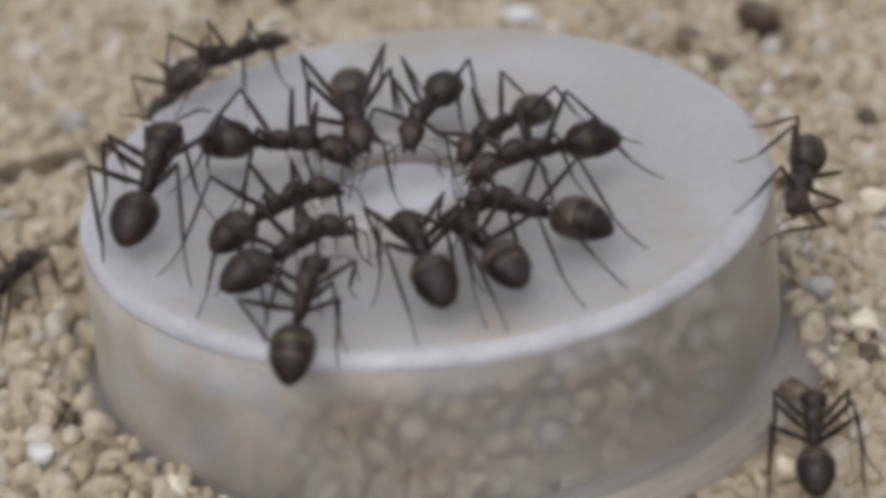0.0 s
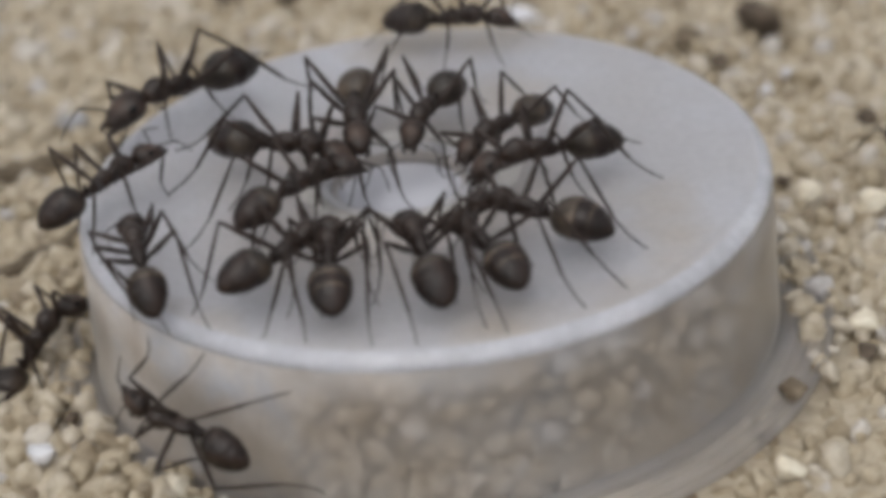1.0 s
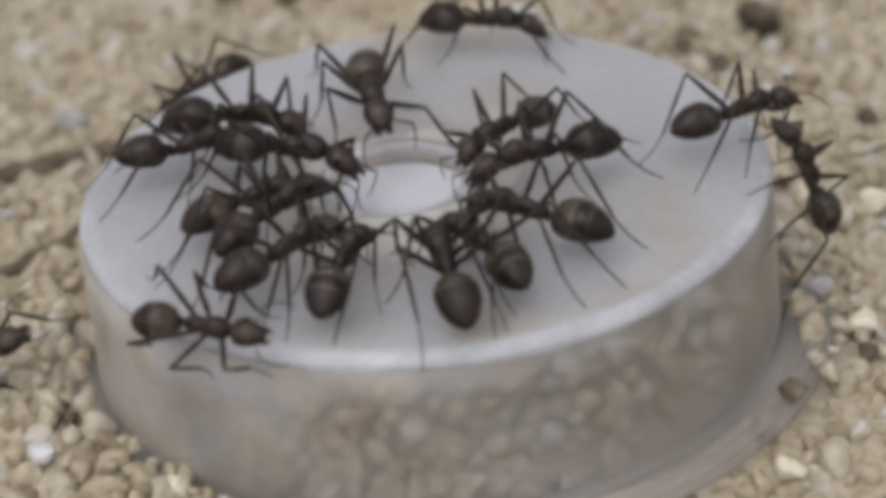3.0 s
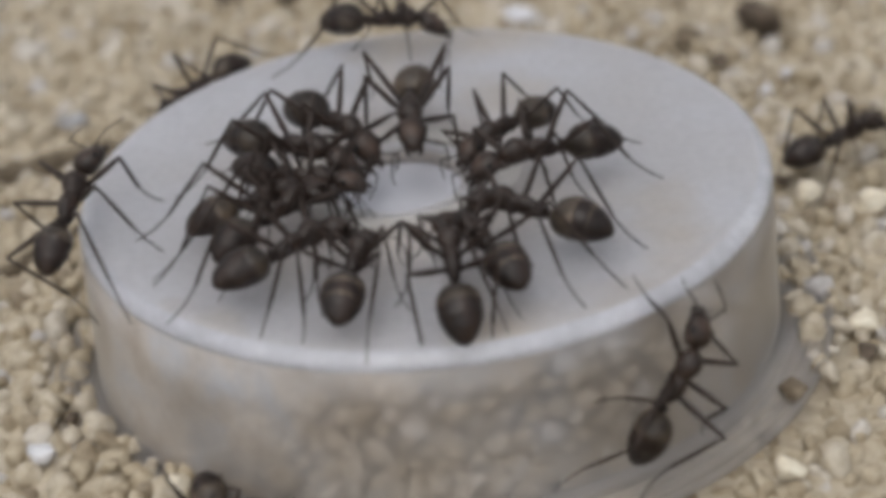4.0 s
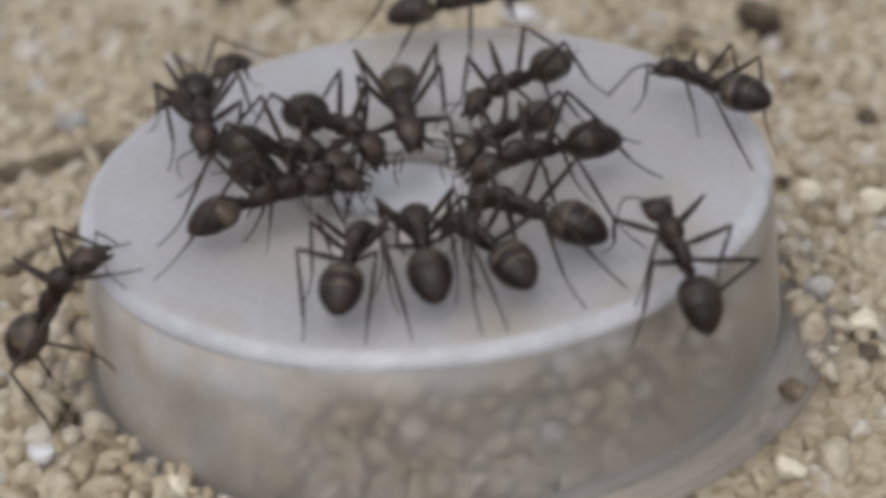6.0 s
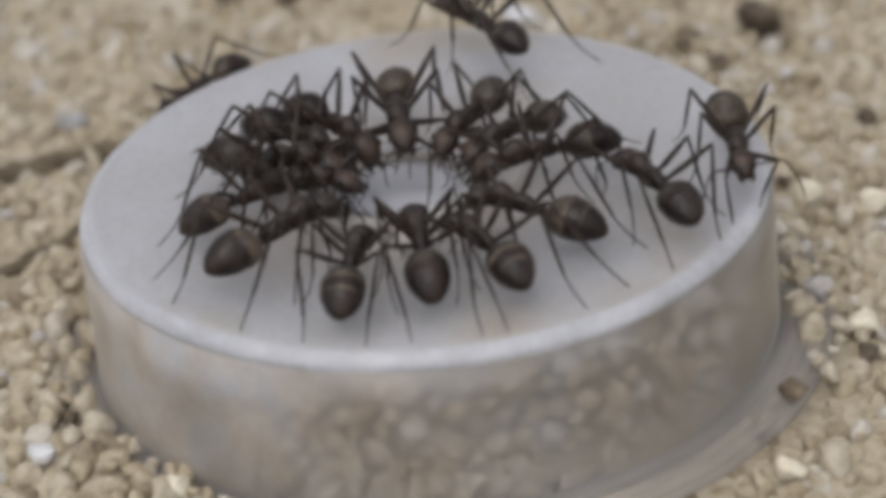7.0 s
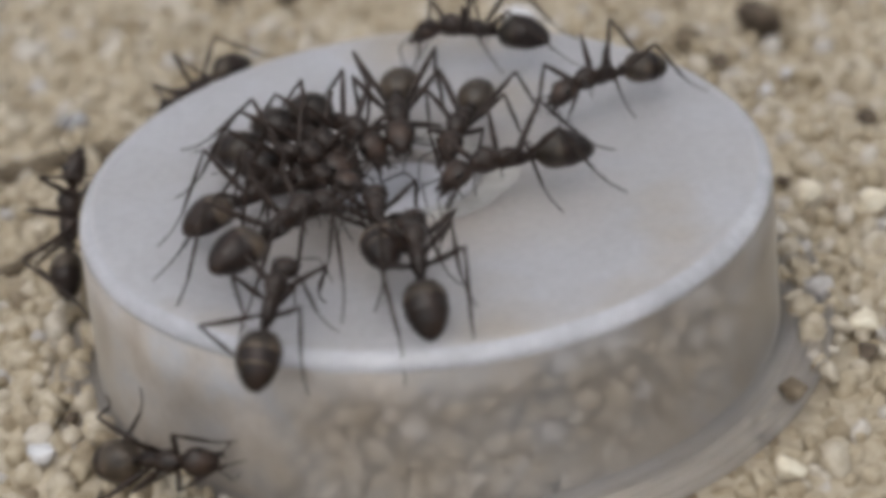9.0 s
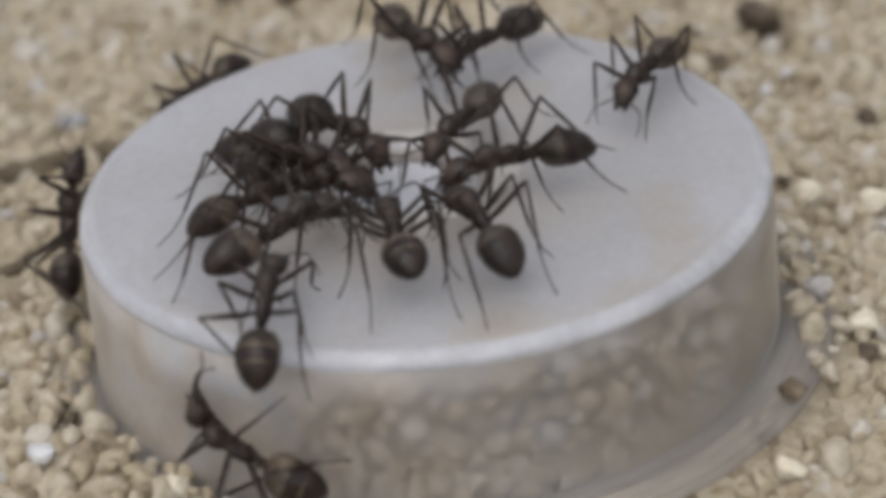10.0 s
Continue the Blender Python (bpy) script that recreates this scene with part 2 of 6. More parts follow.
def pebble_shape(rng, detail, rough=0.24):
    """A worn grain of about unit radius, as vertices and faces."""
    bm = bmesh.new()
    bmesh.ops.create_icosphere(bm, subdivisions=detail, radius=1.0)
    s = Vector((rng.uniform(0, 99), rng.uniform(0, 99), rng.uniform(0, 99)))
    facets = [(Vector([rng.gauss(0, 1) for _ in range(3)]).normalized(), rng.uniform(0.5, 0.78)) for _ in range(11)]
    for v in bm.verts:
        v.co *= 1 + rough * 2.0 * noise.noise(v.co * 0.9 + s) + rough * 0.7 * noise.noise(v.co * 2.1 + s)
        for d, reach in facets:
            over = v.co.dot(d) - reach
            if over > 0:
                v.co -= d * over * 0.95
    v = np.array([x.co for x in bm.verts])
    f = np.array([[x.index for x in y.verts] for y in bm.faces])
    bm.free()
    return v, f


def turn_matrix(rng):
    return np.array(Euler([rng.uniform(0, 6.28) for _ in range(3)]).to_matrix())


def stone(name, label, category, x, y, size, mat, seed, z=0.0, flat=0.8, sharp=False):
    """A single larger stone or seed lying on the sand; size is its width in mm."""
    rng = random.Random(seed)
    v, f = pebble_shape(rng, 1 if sharp else 3, 0.4 if sharp else 0.2)
    v = (v @ turn_matrix(rng).T) * np.array((1.0, rng.uniform(0.8, 1.0), flat)) * size / 1.75 * MM
    me = bpy.data.meshes.new(name)
    me.from_pydata(v.tolist(), [], f.tolist())
    me.materials.append(mat)
    if not sharp:
        me.shade_smooth()
    ob = new(name, me)
    ob.location = (x * MM, y * MM, (mound(x, y) + size * flat * 0.3 + z) * MM)
    return tagged(ob, label, category)


def lone_stones():
    dark = "rough dark brown seed husk lying on the sand"
    stone("seed", dark, "seed", 21.8, 33.1, 3.0, SEED, 1, z=0.5, flat=0.9)
    stone("seed", "small dark brown seed husk half sunk in sand", "seed", 26.3, 19.1, 1.35, SEED, 2, z=0.3)
    stone("seed", "small dark brown seed husk half sunk in sand", "seed", 21.4, -6.1, 1.1, SEED, 3, z=0.35)
    stone("seed", "small dark brown crumb in the sand beside the feeder", "seed", 18.8, 28.3, 1.25, SEED, 4, z=0.45, flat=0.7)
    stone("seed", "small dark brown crumb in the sand beside the feeder", "seed", 17.2, 30.9, 1.9, HUSK, 5, z=0.45, flat=0.7)
    stone("seed", dark, "seed", -12.4, 45.4, 1.6, SEED, 6, z=0.3)
    stone("seed", dark, "seed", -8.2, 44.6, 1.7, SEED, 7, z=0.2)
    stone("seed", "rough mid-brown seed lying on the feeder's milky foot ring", "seed", 16.95, -9.95, 1.5, HUSK, 8, z=0.85, flat=1.0)
    stone("seed", "tiny dark crumb between pale grains", "seed", -18.6, -6.8, 0.8, SEED, 9, z=0.35, flat=0.6)
    stone("seed", "small dark brown crumb in the sand", "seed", 20.3, 12.6, 1.0, SEED, 20, z=0.4, flat=0.6)
    stone("pebble", "bluish white quartz pebble with a flat bright face", "pebble", -19.8, -9.9, 1.8, QUARTZ, 10, z=0.3, flat=0.75, sharp=True)
    stone("pebble", "small bright white quartz pebble", "pebble", 21.0, 23.8, 1.1, QUARTZ, 11, z=0.4)
    stone("pebble", "small bright white quartz pebble", "pebble", 22.8, 26.2, 1.0, QUARTZ, 12, z=0.3)
    stone("pebble", "wide white quartz pebble on the sand behind the feeder", "pebble", 7.1, 38.9, 2.6, QUARTZ, 13, z=0.3, flat=0.5, sharp=True)
    stone("pebble", "blue-grey rounded pebble on the sand", "pebble", -21.6, 28.6, 1.7, SLATE, 14, z=0.3)
    stone("pebble", "round cream pebble beside the feeder", "pebble", 15.8, -16.1, 1.45, CREAM, 15, z=0.5)
    stone("pebble", "round cream pebble beside the feeder", "pebble", -13.15, -13.8, 1.6, CREAM, 16, z=0.2)
    stone("pebble", "round cream pebble on the sand", "pebble", 24.3, 8.2, 1.7, CREAM, 17, z=0.4)
    stone("pebble", "round cream pebble on the sand", "pebble", 21.3, 10.4, 1.4, CREAM, 18, z=0.4)
    stone("pebble", "round cream pebble on the sand", "pebble", 21.6, -3.6, 1.6, CREAM, 19, z=0.4)


lone_stones()


def root(points, radius, seed):
    """A dry rootlet half sunk in the sand."""
    rng = random.Random(seed)
    pts, radii = [], []
    for (x0, y0), (x1, y1) in zip(points, points[1:]):
        for k in range(8):
            f = k / 8
            x, y = x0 + (x1 - x0) * f + rng.gauss(0, 0.12), y0 + (y1 - y0) * f + rng.gauss(0, 0.12)
            pts.append((x, y, mound(x, y) + radius * 0.7 + rng.gauss(0, 0.08)))
            radii.append(radius * rng.uniform(0.8, 1.15))
    bm = bmesh.new()
    tube(bm, pts, radii, 8)
    return tagged(part("rootlet", bm, TWIG), "thin dry brown rootlet half buried in sand", "root")


root([(-34, 19.5), (-26, 22.0), (-20.5, 24.2), (-17.0, 24.6)], 0.7, 1)
root([(-36, 6.5), (-24.5, 11.0), (-20.0, 13.0), (-18.6, 14.5)], 0.45, 2)


# ---- the feeder: a low round cap of milky plastic with a well of sugar water ----
RIM, HIGH, WELL = 17.5, 9.73, (-1.25, 0.0)
feeder = tagged(new("ant_feeder"), "low round frosted plastic ant feeder standing in sand", "feeder")
wall_profile = [(17.8, -0.6), (17.75, 2.0), (17.62, 6.5), (17.54, 8.865), (17.3, 8.875), (16.7, 8.88), (16.75, 8.4), (16.85, 2.0), (16.9, -0.6)]
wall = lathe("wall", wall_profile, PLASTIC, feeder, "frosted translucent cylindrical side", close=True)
wall.data.materials.append(CLEAR)
for p in wall.data.polygons:      # the smooth inner face is clear
    if math.hypot(p.center.x, p.center.y) < 16.95 * MM:
        p.material_index = 1
lathe("flange", [(17.72, 0.45), (20.2, 0.48), (20.5, 0.6), (20.5, 0.85), (20.3, 0.95), (20.1, 0.9), (20.0, 0.74), (19.5, 0.75), (19.42, 0.86), (19.28, 0.88), (19.16, 0.76), (18.7, 0.77), (18.62, 0.87), (18.48, 0.89), (18.38, 0.78), (18.05, 0.82), (17.9, 0.95), (17.8, 1.25), (17.73, 1.3)], FOOT, feeder, "thin milky foot ring with a raised lip", close=True)


RIM_ROUND = [(16.5, 8.93), (16.9, 8.885), (17.54, 8.87), (17.53, 9.03), (17.46, 9.2), (17.32, 9.34), (17.12, 9.5), (16.88, 9.63), (16.62, 9.705), (16.4, 9.735), (16.25, 9.737)]


def feeder_top():
    """The slightly hollow top, which dips into the well off its middle."""
    bm = bmesh.new()
    n = 128
    rows = []
    for layer in (0, 1):
        for s in (1.0, 0.998, 0.98, 0.93, 0.8, 0.65, 0.5, 0.38, 0.315, 0.275, 0.245, 0.22, 0.2)[::1 if layer == 0 else -1]:
            row = []
            for k in range(n):
                a = 2 * math.pi * k / n
                w = 1 - s
                x = 16.17 * s * math.cos(a) + WELL[0] * min(1, w * 1.3)
                y = 16.17 * s * math.sin(a) + WELL[1] * min(1, w * 1.3)
                z = 9.73 - 0.42 * w
                if s < 0.285:
                    z -= 0.24 * min(1, (0.285 - s) / 0.07) ** 1.3
                row.append(bm.verts.new((x * MM, y * MM, (z - 0.75 * layer) * MM)))
            rows.append(row)
    for r, z in RIM_ROUND:
        rows.append([bm.verts.new((r * MM * math.cos(2 * math.pi * k / n), r * MM * math.sin(2 * math.pi * k / n), z * MM)) for k in range(n)])
    for a, b in zip(rows, rows[1:] + rows[:1]):
        for k in range(n):
            bm.faces.new((a[k], a[(k + 1) % n], b[(k + 1) % n], b[k]))
    bmesh.ops.recalc_face_normals(bm, faces=bm.faces[:])
    top = part("top", bm, TOP, feeder, "milky grey-white top with a drinking hole and a rounded rim coloured paler as if lit")
    top.data.materials.append(CLEAR)
    top.data.materials.append(EDGE)
    for p in top.data.polygons:      # the smooth underside is clear, the sloping rim paler as if it caught light
        if p.normal.z < -0.3:
            p.material_index = 1
        elif math.hypot(p.center.x, p.center.y) > 16.75 * MM:
            p.material_index = 2


feeder_top()
lathe("cup", [(3.75, 8.9), (3.65, 7.95), (3.5, 7.25), (0, 7.15), (0, 6.95), (3.7, 7.05), (3.9, 7.95), (3.92, 8.75)], TOP, feeder, "milky plastic drinking well",
      at=(WELL[0] * MM, WELL[1] * MM, 0), n=64)
# an added lip whose white paints the glint along the water's edge
lathe("lip", [(3.46, 9.02), (3.44, 9.26), (3.52, 9.42), (3.68, 9.5), (3.88, 9.5), (4.04, 9.44), (4.12, 9.3), (3.75, 8.8)], LIP, feeder, "glossy lip round the drinking well, painted white for the highlight there",
      at=(WELL[0] * MM, WELL[1] * MM, 0), close=True, n=96)
syrup = lathe("sugar_water", [(0, 7.17), (3.4, 7.27), (3.6, 7.9), (3.62, 8.72), (3.5, 8.62), (3.36, 8.57), (3.1, 8.54), (2.6, 8.52), (0, 8.51)], SYRUP, None, at=(WELL[0] * MM, WELL[1] * MM, 0), n=64)
tagged(syrup, "clear pale sugar water filling the drinking well", "sugar water")


def sugar_crust():
    """Dried sugar in an uneven ring round the well."""
    bm = bmesh.new()
    n, rows = 90, []
    for j, (s, lift) in enumerate(((0.0, 0.0), (0.12, 0.05), (0.5, 0.07), (0.88, 0.05), (1.0, -0.06), (0.5, -0.1))):
        row = []
        for k in range(n):
            a = 2 * math.pi * k / n
            wide = 5.5 + 1.2 * noise.noise((math.cos(a) * 1.6, math.sin(a) * 1.6, 4.0)) + 0.3 * noise.noise((math.cos(a) * 5, math.sin(a) * 5, 9.0))
            r = 4.12 + (wide - 4.12) * s
            z = 9.73 - 0.42 * (1 - r / 16.17) + lift
            row.append(bm.verts.new(((WELL[0] * 0.95 + r * math.cos(a)) * MM, (WELL[1] + r * math.sin(a)) * MM, z * MM)))
        rows.append(row)
    for a, b in zip(rows, rows[1:] + rows[:1]):
        for k in range(n):
            bm.faces.new((a[k], a[(k + 1) % n], b[(k + 1) % n], b[k]))
    bmesh.ops.recalc_face_normals(bm, faces=bm.faces[:])
    return tagged(part("sugar_crust", bm, CRUST), "thin cream crust of dried sugar round the well", "sugar crust")


sugar_crust()


# ---- ants ----
TALL, LIFT = 2.2, 0.4      # height of an ant's axis over its feet, and of its build over a crouching one, mm


# each leg: where its hip sits along the body, the length of its two halves, and where its foot likes to stand (mm)
LEGS = {"front_leg": (1.45, 2.3, 3.6, 2.2, 3.7), "middle_leg": (.55, 2.6, 4.4, 3.4, -1.0), "hind_leg": (-.25, 3.3, 5.6, 2.6, -5.9)}


def build_ant(banded):
    """A dark worker ant, head towards +y, feet at z = 0."""
    ant = new("ant")
    bm = bmesh.new()
    pod(bm, [(2.1, .16, .16, 1.95), (1.95, .36, .38, 1.97), (1.65, .54, .60, 2.02), (1.3, .60, .69, 2.04), (0.98, .54, .62, 2.0), (0.74, .42, .50, 1.93), (0.62, .36, .43, 1.88),
             (0.5, .39, .47, 1.88), (0.2, .44, .54, 1.89), (-.08, .42, .53, 1.87), (-.18, .37, .48, 1.84), (-.3, .40, .51, 1.82), (-.55, .36, .44, 1.76), (-.78, .26, .31, 1.68), (-.95, .12, .15, 1.6)], 16)
    part("thorax", bm, BODY, ant, at=(0, 0, LIFT * MM))
    bm = bmesh.new()
    pod(bm, [(-.75, .10, .10, 1.58), (-.95, .20, .30, 1.68), (-1.05, .26, .46, 1.78), (-1.17, .22, .36, 1.72), (-1.3, .13, .16, 1.58), (-1.5, .11, .12, 1.56)], 10)
    part("petiole", bm, BODY, ant, at=(0, 0, LIFT * MM))
    bm = bmesh.new()
    pod(bm, [(0.1, 0.13, 0.13, 0), (-0.05, 0.44, 0.42, 0.05), (-0.3, 0.82, 0.77, 0.14), (-0.65, 1.05, 0.97, 0.20), (-1.02, 1.14, 1.04, 0.24), (-1.2, 1.15, 1.05, 0.25),
             (-1.24, 1.11, 1.01, 0.25), (-1.55, 1.13, 1.03, 0.24), (-1.86, 1.08, 0.98, 0.22), (-1.98, 1.05, 0.95, 0.21), (-2.02, 1.01, 0.91, 0.21), (-2.3, 0.91, 0.82, 0.18),
             (-2.5, 0.81, 0.73, 0.16), (-2.54, 0.77, 0.69, 0.16), (-2.78, 0.60, 0.55, 0.12), (-2.95, 0.42, 0.38, 0.08), (-3.08, 0.22, 0.20, 0.05), (-3.14, 0.05, 0.05, 0.04)], 20)
    gaster = part("gaster", bm, GASTER, ant, "swollen glossy dark brown gaster", at=(0, -1.32 * MM, (1.6 + LIFT) * MM))
    if banded:
        for y, r, z in ((-1.22, 1.14, .25), (-2.0, 1.0, .21)):
            bm = bmesh.new()
            pod(bm, [(y + .12, r - .03, r - .09, z), (y + .08, r + .01, r - .047, z), (y - .05, r + .004, r - .052, z), (y - .10, r - .06, r - .12, z)], 18)
            part("membrane", bm, MEMBRANE, gaster, "pale stretched band of skin")
    bm = bmesh.new()
    pod(bm, [(-.05, .13, .13, 0), (.08, .42, .37, .0), (.28, .65, .54, .02), (.62, .74, .60, .03), (1.0, .69, .54, 0), (1.3, .56, .46, -.04), (1.6, .41, .34, -.08), (1.78, .22, .2, -.1)], 16)
    head = part("head", bm, BODY, ant, at=(0, 2.14 * MM, (1.98 + LIFT) * MM))
    for s in (-1, 1):
        bm = bmesh.new()
        bmesh.ops.create_uvsphere(bm, u_segments=10, v_segments=7, radius=0.17 * MM)
        for v in bm.verts:
            v.co = Vector((v.co.x * 0.55, v.co.y * 1.2, v.co.z))
        part("eye", bm, EYE, head, at=(s * .63 * MM, .78 * MM, .26 * MM))
        bm = bmesh.new()
        tube(bm, [(0, 0, 0), (s * .10, .16, -.03), (s * .05, .36, -.08), (-s * .12, .50, -.1)], [.13, .14, .10, .03])
        part("mandible", bm, LIMB, head, at=(s * .25 * MM, 1.56 * MM, -.1 * MM))
        bm = bmesh.new()
        tube(bm, [(0, 0, 0), (s * .42, .32, .34), (s * 1.2, .78, .54), (s * 1.46, .86, .54), (s * 1.62, 1.1, .42), (s * 1.75, 1.8, .05), (s * 1.72, 2.4, -.25), (s * 1.55, 2.9, -.45)],
             [.08, .065, .075, .07, .06, .06, .06, .04], 6)
        part("antenna", bm, LIMB, head, at=(s * .22 * MM, 1.3 * MM, .2 * MM))
    for name, (y, femur, shank, _, _) in LEGS.items():
        for side in (-1, 1):
            bm = bmesh.new()
            tube(bm, [(0, -.08, 0), (0, .12, 0), (0, .3, 0), (0, femur * .35, .03), (0, femur * .7, .02), (0, femur * .93, 0), (0, femur, 0)], [.13, .17, .115, .165, .14, .095, .08], 8)
            leg = part(name, bm, LIMB, ant, at=(side * .32 * MM, y * MM, (1.62 + LIFT) * MM))
            bm = bmesh.new()
            tube(bm, [(0, -.03, 0), (0, shank * .08, .05), (0, shank * .3, .2), (0, shank * .57, .38), (0, shank * .62, .41), (0, shank * .8, .34), (0, shank * .93, .15), (0, shank, 0)],
                 [.08, .08, .105, .085, .052, .045, .04, .034], 6)
            part("lower_leg", bm, LIMB, leg, at=(0, femur * MM, 0))
    return ant


PLAIN_ANT = tagged(build_ant(False), "dark brown-black worker ant with a glossy gaster", "ant", "ants at the feeder")
BANDED_ANT = tagged(build_ant(True), "dark worker ant with pale bands on its swollen gaster", "ant", "ants at the feeder")


def sdf(p):
    """Distance in mm from the feeder and the sand, with softened corners."""
    r = math.hypot(p[0], p[1])
    qx, qz = r - RIM + 1.6, abs(p[2] - HIGH / 2 + 4) - HIGH / 2 - 4 + 1.6
    d = math.hypot(max(qx, 0), max(qz, 0)) + min(max(qx, qz), 0) - 1.6
    h = max(0.0, 1.0 - abs(d - p[2]) / 2.0)
    return min(d, p[2]) - h * h * 0.5


def slope(p):
    e = 0.4
    return Vector([sdf(p + Vector(a) * e) - sdf(p - Vector(a) * e) for a in ((1, 0, 0), (0, 1, 0), (0, 0, 1))]).normalized()


def settle(p):
    for _ in range(4):
        p = p + slope(p) * (TALL - sdf(p))
    return p


def step(hx, hy, hz, gx, gy, gz):
    """Where an ant's middle is and how it is turned, from its head and gaster in mm."""
    h, g = Vector((hx, hy, hz)), Vector((gx, gy, gz))
    mid = settle((h + g) / 2)
    up = slope(mid)
    ahead = (h - g).normalized()
    side = ahead.cross(up).normalized()
    up = side.cross(ahead).normalized()
    return mid, Matrix((side, ahead, up)).transposed().to_quaternion()


def crawl(rows):
    """Rows of seconds and step(), filled in so that the ant keeps to the surface between them."""
    out = []
    for (t0, (p0, q0)), (t1, (p1, q1)) in zip(rows, rows[1:]):
        if q0.dot(q1) < 0:
            q1 = -q1
        n = max(1, min(int((t1 - t0) * FPS), math.ceil(max((p1 - p0).length / 3.5, q0.rotation_difference(q1).angle / 0.7))))
        for k in range(n):
            f = k / n
            out.append((t0 + (t1 - t0) * f, settle(p0.lerp(p1, f)) if k else p0, q0.slerp(q1, f)))
    out.append((rows[-1][0], *rows[-1][1]))
    return [(t, Matrix.LocRotScale((p - (q @ Vector((0, 0, TALL)))) * MM, q, None)) for t, p, q in out]


def footing(p):
    """The place on the feeder or the sand that is nearest to p, mm; never in the well."""
    for _ in range(3):
        p = p - slope(p) * (sdf(p) - 0.04)
    w = Vector((p.x - WELL[0], p.y - WELL[1], 0))
    if p.z > 9 and w.length < 4.3:
        w = w.normalized() * 4.3
        p = Vector((WELL[0] + w.x, WELL[1] + w.y, p.z))
    r = math.hypot(p.x, p.y)
    if p.z > 9 and r < 16:
        p.z = 9.77 - 0.42 * (1 - r / 16.17)
    return p


def bend(hip, foot, side, femur, shank):
    """How a leg stands so that its foot reaches that place (all in the ant's space, mm): the pose of its two halves."""
    way = foot - hip
    far = max(shank - femur + 0.25, min(way.length, (femur + shank) * 0.97))
    way = way.normalized()
    rise = Vector((side * 0.4, 0, 1))
    rise = (rise - way * rise.dot(way)).normalized()
    c = max(-1.0, min(1.0, (femur ** 2 + far ** 2 - shank ** 2) / (2 * femur * far)))
    y = way * c + rise * math.sqrt(1 - c * c)
    x = y.cross(way).normalized()
    z = x.cross(y)
    down = (way * far - y * femur).normalized()
    upper = Matrix.LocRotScale(hip * MM, Matrix((x, y, z)).transposed().to_quaternion(), None)
    lower = Matrix.LocRotScale((0, femur * MM, 0), Euler((math.atan2(down.dot(z), down.dot(y)), 0, 0)), None)
    return upper, lower


def poses(ant, rows):
    """The ant's pose at its rows and, while it goes, in between: rows of the moment and the pose."""
    keys = ant.animation_data
    curves = {(c.data_path, c.array_index): c for c in keys.action.layers[0].strips[0].channelbag(keys.action_slot).fcurves}

    def at(f):
        place = Vector([curves["location", k].evaluate(f) for k in range(3)])
        turn = Quaternion([curves["rotation_quaternion", k].evaluate(f) for k in range(4)]).normalized()
        return Matrix.LocRotScale(place, turn, ant.scale)

    marks = sorted({frame(t) for t, _ in rows})
    out = []
    for f0, f1 in zip(marks, marks[1:]):
        a, b = at(f0), at(f1)
        gone = (a.translation - b.translation).length / MM + 3 * a.to_quaternion().rotation_difference(b.to_quaternion()).angle
        n = max(1, min((f1 - f0) // 2, math.ceil(gone / 0.8)))
        for f in sorted({f0 + (f1 - f0) * k // n for k in range(n)}):
            out.append((f, at(f)))
    return out + [(marks[-1], at(marks[-1]))]


def strides(ant, rows, rng, narrow):
    """Key the legs: each foot stands where it is until the body has left it behind, then it is lifted and set down anew."""
    samples = poses(ant, rows)
    for i, leg in enumerate(o for o in ant.children if "leg" in o.name):
        _, femur, shank, fx, fy = LEGS[leg.name.split(".")[0]]
        hip = leg.location / MM
        side = 1 if hip.x > 0 else -1
        home = Vector((side * fx * narrow * rng.uniform(0.82, 1.15), fy + rng.gauss(0, 0.45), 0))
        lower = leg.children[0]
        above, below, stand, swing, was = [], [], None, False, None
        for f, m in samples:
            if stand is None:
                stand = footing(m @ (home * MM) / MM)
            want = m @ (home * MM) / MM
            lead = want - was[1] if was else Vector()
            was = (f, want)
            lag = (want - stand).length
            foot = stand
            if swing or lag > (1.1 if (f // 2 + i) % 2 else 2.2):
                goal = footing(want + lead * 0.35 + Vector((rng.gauss(0, .2), rng.gauss(0, .2), 0)))
                if not swing and lag < 4 and lead.length > 0.3:
                    foot = stand.lerp(goal, 0.5) + slope(goal) * 0.6
                    swing = True
                else:
                    foot, swing = goal, False
                stand = goal
            u, low = bend(hip, m.inverted() @ (foot * MM) / MM, side, femur, shank)
            above.append(((f - 1) / FPS, u))
            below.append(((f - 1) / FPS, low))
        walk(leg, above)
        walk(lower, below)


ANTS = {}
BANDED = "F5 F6 L4 WB".split()
FEEDERS = "F1 F2 F3 F4 F5 F6 F7 L1 L2 L3 L4 C1 C3 N1 N2".split()


